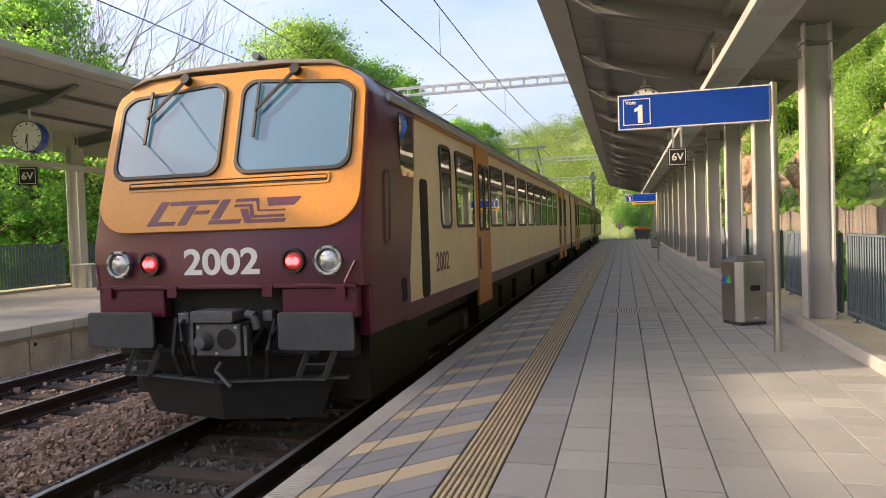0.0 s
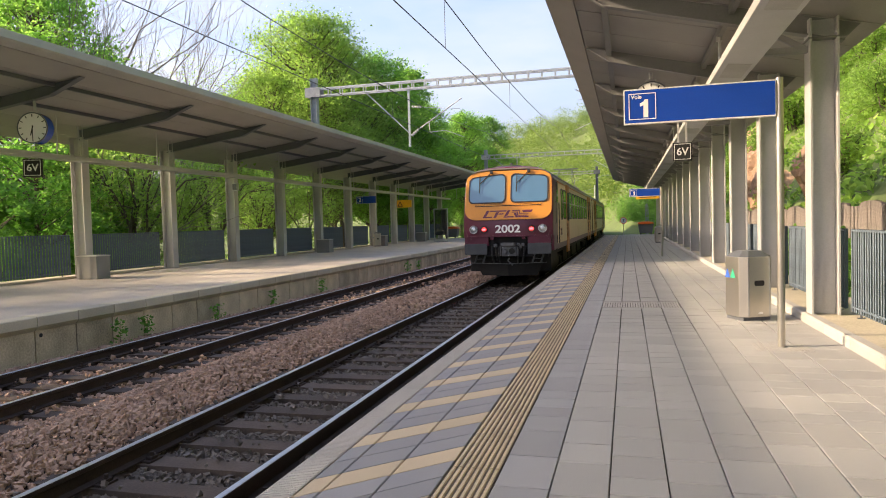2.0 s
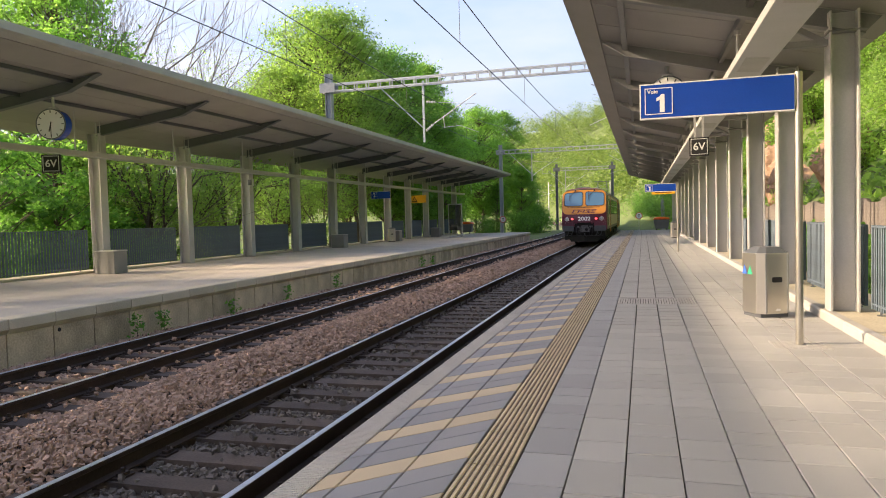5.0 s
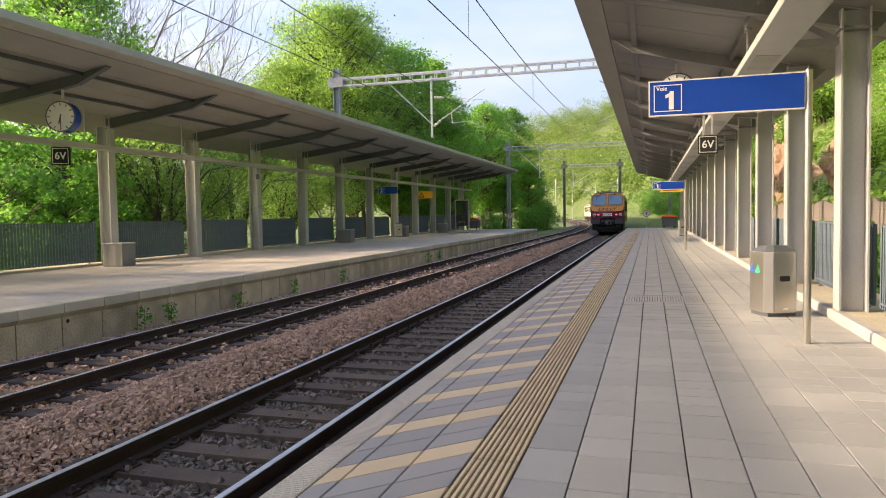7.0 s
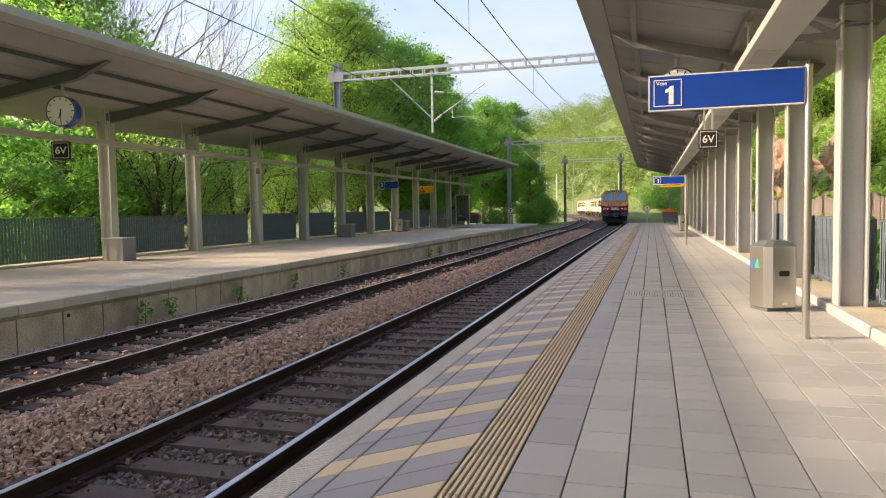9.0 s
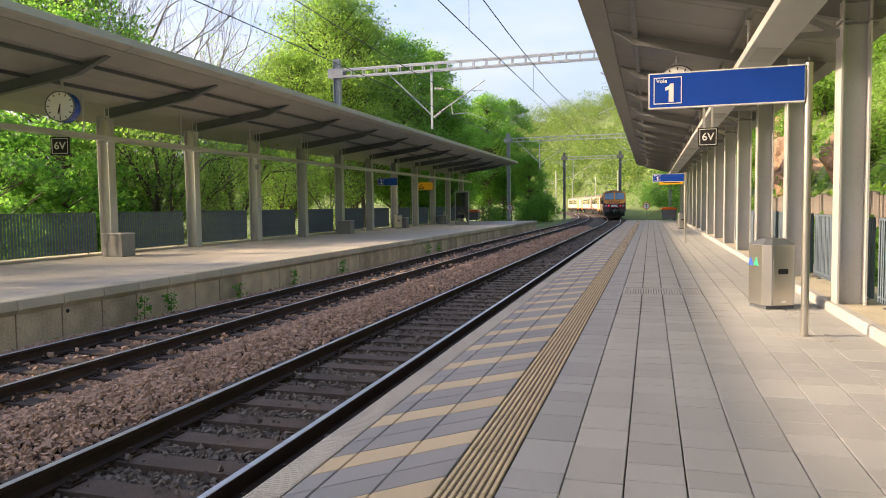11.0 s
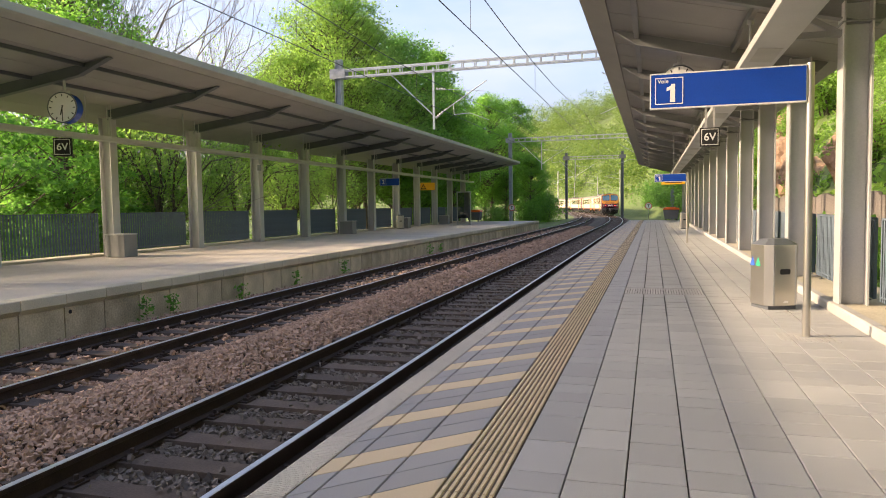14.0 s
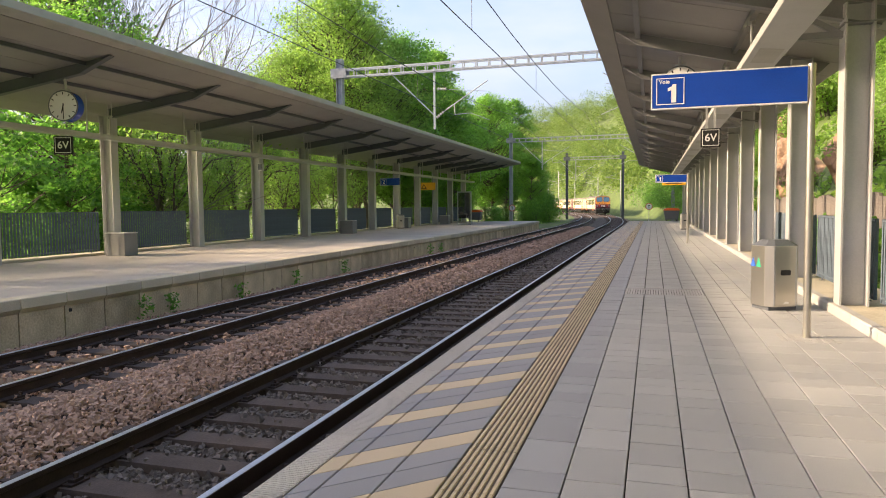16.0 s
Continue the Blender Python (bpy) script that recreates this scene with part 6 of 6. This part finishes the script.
def rock(x, y, z, r, squash):
    bm = bmesh.new()
    bmesh.ops.create_icosphere(bm, subdivisions=4, radius=r)
    for v in bm.verts:
        k = 1 + 0.35 * noise.noise(v.co * 1.1 / r + Vector((x, y, 0))) + 0.2 * noise.noise(v.co * 3.5 / r) + 0.09 * noise.noise(v.co * 9 / r)
        v.co = Vector((v.co.x * k * 0.8, v.co.y * k * 1.4, v.co.z * k * squash))
    me = bpy.data.meshes.new("rock")
    bm.to_mesh(me)
    bm.free()
    me.materials.append(ROCK)
    ob = link("rock", me, None, (x, y, z))
    tagged(ob, "reddish-brown weathered rock face on the slope", "rock", group="rocks on the slope")


for x, y, r in ((9.6, 15.5, 0.7), (10.4, 18.5, 0.8), (9.3, 22.5, 1.0), (10.0, 12.0, 1.1), (9.0, 29, 1.0), (9.6, 34, 1.1), (9.2, 9.5, 0.8), (10.5, 40, 1.2)):
    rock(x, y, ground_height(x, y) + 0.2, r, 1.1)

# low timber retaining wall on the slope
t = thing("retaining_wall", "low weathered timber palisade holding the slope", "wall", (8.1, 0, 0))
post = Mesh().tube((0, 0, 0.1), (0, 0, 1.55), 0.06, n=7).data("palisade_post", BARK_GREY)
y = 5.0
while y < 30:
    link("palisade_post", post, t, pose(0.03 * math.sin(y * 7), y, 0.05 * math.sin(y * 3.1), 3 * math.sin(y * 5), 0, 0))
    y += 0.125
for x, y, h in ((-5.86, 12.1, 0.45), (-5.86, 14.6, 0.38), (-5.86, 17.3, 0.45), (-5.86, 11.3, 0.5), (-5.86, 20.5, 0.5), (-5.86, 29.5, 0.55), (-5.86, 31.2, 0.45)):
    b = thing("weed", "small green weed growing at the platform wall", "weed", (x, y, -0.78), group="weeds at the wall")
    n = 60
    c = np.stack([RNG.normal(size=n) * 0.06, RNG.normal(size=n) * 0.10, RNG.uniform(0.02, h, n)], 1)
    v, q = leaves(c, 0.045)
    tagged(link("leaf_tuft", fast_mesh("leaf_tuft", v, q, LEAF_C), b), kind="stuff")
    part("stalk", Mesh().tube((0, 0, 0), (0, 0.02, h * 0.9), 0.006, n=4), BARK, b)

# ---- paving, coping, sleepers and ballast: pieces ----
PR = random.Random(5)


def slab_mesh(name, w, l, material, th=0.03, c=0.003):
    """A paving slab with softened upper edges, its corner at the origin."""
    m = Mesh()
    v = [(0, 0, -th), (w, 0, -th), (w, l, -th), (0, l, -th), (0, 0, -c), (w, 0, -c), (w, l, -c), (0, l, -c), (c, c, 0), (w - c, c, 0), (w - c, l - c, 0), (c, l - c, 0)]
    f = [(8, 9, 10, 11)]
    for a, b in ((0, 4), (4, 8)):
        f += [(a + i, a + (i + 1) % 4, b + (i + 1) % 4, b + i) for i in range(4)]
    return m.add(v, f).data(name, material)


def skew_mesh(name, w, l, shift, material):
    """A slab whose short ends run at a slant, for the chevron band."""
    c = 0.005
    base = [(0, 0), (w, shift), (w, shift + l), (0, l)]
    top = [(c, c + shift * c / w), (w - c, shift - shift * c / w + c), (w - c, shift + l - shift * c / w - c), (c, l - c + shift * c / w)]
    v = [(x, y, -0.03) for x, y in base] + [(x, y, -c) for x, y in base] + [(x, y, 0) for x, y in top]
    f = [(8, 9, 10, 11)]
    for a, b in ((0, 4), (4, 8)):
        f += [(a + i, a + (i + 1) % 4, b + (i + 1) % 4, b + i) for i in range(4)]
    return Mesh().add(v, f).data(name, material)


LENGTHS = (0.25, 0.25, 0.5, 0.35)
slabs = {}
far = {}


def lay(x0, x1, y0, l, material, near):
    g = 0.008
    if near:
        key = (round(x1 - x0, 3), l, material.name)
        if key not in slabs:
            slabs[key] = slab_mesh("paving_slab", x1 - x0 - g, l - 0.011, material)
        link("paving_slab", slabs[key], platform, (x0 + g / 2, y0 + g / 2, PR.uniform(-0.0015, 0.0)))
    else:
        m = far.setdefault(material.name, (Mesh(), material))[0]
        z = PR.uniform(-0.002, 0)
        m.add([(x0 + g, y0 + g, z), (x1 - g, y0 + g, z), (x1 - g, y0 + l - 0.012, z), (x0 + g, y0 + l - 0.012, z), (x0 + g, y0 + g, -0.03), (x1 - g, y0 + g, -0.03), (x1 - g, y0 + l - 0.012, -0.03), (x0 + g, y0 + l - 0.012, -0.03)],
              [(0, 1, 2, 3), (0, 4, 5, 1), (1, 5, 6, 2), (2, 6, 7, 3), (3, 7, 4, 0)])


cols = [TAC1 + 0.2985 * i for i in range(10)]
cols[-1] = min(cols[-1], KERB)
for i in range(9):
    x0, x1 = cols[i], cols[i + 1]
    if i == 8:
        x1 = KERB - 0.002
    y = -4.0 - PR.random() * 0.3
    while y < PEND - 0.4:
        l = PR.choice(LENGTHS)
        y2 = y + l
        if not (3.2 < x0 < 4.2 and y2 > 11.15 and y < 11.98):
            lay(x0, x1, y, l, PAVE_EDGE if i == 0 else PAVE, 2.2 < y < 8.8)
        elif y < 11.15:
            lay(x0, x1, y, 11.15 - y, PAVE, False)
            y2 = 11.98
        y = y2
# drain grate
gr = thing("drain_grate", "pale slotted drain grate set in the paving", "grate", (3.26, 11.17, -0.002))
m = Mesh().box(-0.03, 0, -0.02, 1.17, 0.02, 0)
part("frame_bar", Mesh().box(-0.03, 0.78, -0.02, 1.17, 0.8, 0), EDGE_STONE, gr)
part("frame_bar", m, EDGE_STONE, gr)
bar = Mesh().box(-0.0145, 0.02, -0.02, 0.0145, 0.78, -0.001).data("grate_bar", EDGE_STONE)
for i in range(30):
    link("grate_bar", bar, gr, (0.0 + i * 0.0395, 0, 0))
# chevron band
SH = 1.02
for a, b in ((1.95, 2.07), (2.07, 2.355), (2.355, TAC0 - 0.002)):
    w = b - a - 0.005
    me_b, me_d = skew_mesh("band_slab", w, 0.262, w * SH, PAVE_BEIGE), skew_mesh("band_slab", w, 0.262, w * SH, PAVE_BLUE)
    off = (a - 1.95) * SH
    y, k = 3.2 + off - 0.2667 * 27, 0
    while y < PEND - 0.6:
        near = 1.5 < y < 12 or (y < 26 and a > 2.0)
        me = me_b if k % 3 == 0 else me_d
        link("band_slab", me, platform, (a + 0.0025, y, PR.uniform(-0.0012, 0)))
        y += 0.2667
        k += 1
# ribbed edge slabs
rib = Mesh()
rib.box(0, 0, -0.12, 0.175, 0.862, -0.004)
for i in range(36):
    rib.box(0.008, 0.008 + i * 0.0238, -0.004, 0.168, 0.021 + i * 0.0238, 0.0)
rib = rib.data("edge_slab", EDGE_STONE)
y = 2.96 - 0.87 * 8
while y < PEND:
    link("edge_slab", rib, platform, (EDGE, y, PR.uniform(-0.001, 0.001)))
    y += 0.87
# tactile strip with raised beige ribs; the slab under them is coloured darker
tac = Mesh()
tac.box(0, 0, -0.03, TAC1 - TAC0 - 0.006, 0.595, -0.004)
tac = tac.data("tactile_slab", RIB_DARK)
ribs = Mesh()
for i in range(8):
    x = 0.006 + i * 0.0352
    ribs.prism([(x, -0.004), (x + 0.024, -0.004), (x + 0.020, 0.003), (x + 0.004, 0.003)], "y", 0.003, 0.592)
ribs = ribs.data("rib", RIB_BEIGE)
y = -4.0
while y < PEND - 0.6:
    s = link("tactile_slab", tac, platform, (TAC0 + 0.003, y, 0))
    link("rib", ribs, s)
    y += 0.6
for k, (m, material) in far.items():
    tagged(part("paving_field", m, material, platform), kind="stuff")
# cobbled patch at the pole's foot
cob = thing("cobble_patch", "small patch of pale cobbles round the pole foot", "paving", (5.19, 7.87, 0))
for i in range(10):
    for j in range(8):
        l = Mesh().box(0, 0, -0.01, 0.045 + 0.008 * PR.random(), 0.045, 0.004 + 0.003 * PR.random()) if (i, j) == (0, 0) else None
        if l:
            cm = l.data("cobble", EDGE_STONE)
        if abs(-0.27 + i * 0.055 + 0.025) > 0.05 or abs(-0.23 + j * 0.055 + 0.02) > 0.05:
            link("cobble", cm, cob, pose(-0.27 + i * 0.055, -0.23 + j * 0.055, 0, 0, 0, PR.uniform(-8, 8)))
# kerb stones along the columns
kb = Mesh()
kb.prism([(0, -0.03), (0.12, -0.03), (0.12, 0.11), (0.02, 0.11), (0, 0.09)], "y", 0, 0.985)
kb = kb.data("kerb_stone", EDGE_STONE)
y = PSTART
while y < PEND - 1:
    link("kerb_stone", kb, platform, (KERB, y, 0))
    y += 0.99
# coping stones and wall panels of the opposite platform
cp = Mesh()
cp.prism([(-0.35, -0.16), (-0.125, -0.16), (-0.125, -0.248), (-0.065, -0.248), (0.0, -0.165), (0.0, -0.015), (-0.015, 0.0), (-0.35, 0.0)], "y", 0, 0.897)
cp = cp.data("coping_stone", CONCRETE)
wp = Mesh().box(-0.06, 0, -0.9, 0.0, 0.888, -0.25).data("wall_panel", WALL_CONC)
y = 9.51 - 0.913 * 14
while y < LEND - 0.9:
    link("coping_stone", cp, left_platform, (LEDGE, y, PR.uniform(-0.003, 0.003)))
    link("wall_panel", wp, left_platform, (LEDGE - 0.06, y, PR.uniform(-0.002, 0.002)))
    y += 0.913
hole = Mesh().tube((0, 0, 0), (0.01, 0, 0), 0.035, n=12).data("drain_hole", BLACK)
for yy in (9.62, 27.9, 46.2):
    link("drain_hole", hole, left_platform, (LEDGE - 0.062, yy, -0.33))


# sleepers with rail plates
def sleepers():
    sl = Mesh()
    sl.box(-1.3, -0.125, -0.16, 1.3, 0.125, 0)
    sl = sl.data("sleeper", SLEEPER)
    plate = Mesh()
    for sx in (-0.7535, 0.7535):
        plate.box(sx - 0.16, -0.09, 0, sx + 0.16, 0.09, 0.018)
        for dx in (-0.115, 0.115):
            plate.box(sx + dx - 0.03, -0.05, 0.018, sx + dx + 0.03, 0.05, 0.045)
            plate.tube((sx + dx, 0, 0.045), (sx + dx, 0, 0.085), 0.02, n=6)
    plate = plate.data("rail_plate", RAIL_RUST)
    for name, d0 in (("track_1", 0.0), ("track_2", TRACK_2)):
        tr = bpy.data.objects[name]
        s = 0.05
        k = 0
        while s < 150:
            p = line(s, d0)
            m = pose(p.x, p.y, RAIL_Z - 0.18, 0, 0, math.degrees(heading(s)) + PR.uniform(-0.6, 0.6))
            ob = link("sleeper", sl, tr, m)
            if s < 34:
                link("rail_plate", plate, ob)
            s += 0.6
            k += 1


sleepers()


def ballast():
    """Loose crushed stones, each an uneven six-sided lump."""
    base = np.array([(x, y, z) for z in (-1, 1) for y in (-1, 1) for x in (-1, 1)], float) * 0.62
    faces = np.array([(0, 2, 3, 1), (4, 5, 7, 6), (0, 1, 5, 4), (2, 6, 7, 3), (0, 4, 6, 2), (1, 3, 7, 5)])
    prof_x = np.array([-5.95, -5.4, -5.2, -2.85, -2.6, -2.0, -1.4, -1.2, 0.9, 1.75])
    prof_z = np.array([-0.77, -0.765, -0.79, -0.79, -0.70, -0.605, -0.70, -0.79, -0.79, -0.80])
    cs, ss = [], []
    for y0, y1, n, r in ((1.5, 8, 30000, 0.028), (8, 16, 22000, 0.034), (16, 32, 16000, 0.05), (32, 64, 8000, 0.08)):
        x = RNG.uniform(-5.9, 1.7, int(n * 1.35))
        y = RNG.uniform(y0, y1, len(x))
        # fewer stones on the sleepers, more on the shoulder between the tracks
        near_rail = np.min(np.abs(x[:, None] - np.array([-0.7535, 0.7535, TRACK_2 - 0.7535, TRACK_2 + 0.7535])[None]), 1) < 0.08
        on_sleeper = (np.abs(((y - 0.05 + 0.3) % 0.6) - 0.3) < 0.14) & ((np.abs(x) < 1.25) | (np.abs(x - TRACK_2) < 1.25))
        keep = ~near_rail & (~on_sleeper | (RNG.uniform(size=len(x)) < 0.03))
        x, y = x[keep], y[keep]
        z = np.interp(x, prof_x, prof_z) + RNG.uniform(-0.01, 0.02, len(x))
        z = z + np.where(on_sleeper[keep], 0.10, 0)
        cs.append(np.stack([x, y, z], 1))
        ss.append(r * RNG.uniform(0.55, 1.35, len(x)))
    c, s = np.concatenate(cs), np.concatenate(ss)
    n = len(c)
    v = base[None] + RNG.normal(size=(n, 8, 3)) * 0.22
    v = v * RNG.uniform(0.6, 1.3, (n, 1, 3))
    a, b = RNG.uniform(0, 6.28, n), RNG.uniform(-0.8, 0.8, n)
    ca, sa, cb, sb = np.cos(a), np.sin(a), np.cos(b), np.sin(b)
    z0 = np.zeros(n)
    ra = np.stack([np.stack([ca, -sa, z0], 1), np.stack([sa, ca, z0], 1), np.stack([z0, z0, z0 + 1], 1)], 1)
    rb = np.stack([np.stack([z0 + 1, z0, z0], 1), np.stack([z0, cb, -sb], 1), np.stack([z0, sb, cb], 1)], 1)
    v = np.einsum("nij,nkj->nki", ra @ rb, v) * s[:, None, None] + c[:, None, :]
    inside = (np.abs(c[:, 0]) < 1.15) | (c[:, 0] > 0)
    for sel, material, label in ((~inside, BALLAST, "loose reddish-brown crushed stone beside the rails"), (inside, BALLAST_DARK, "dark oily crushed stone between the rails")):
        k = int(sel.sum())
        q = (faces[None] + (np.arange(k) * 8)[:, None, None]).reshape(-1, 4)
        ob = link("ballast", fast_mesh("ballast", v[sel].reshape(-1, 3), q, material))
        tagged(ob, label, "ballast", kind="stuff")


ballast()
motions()
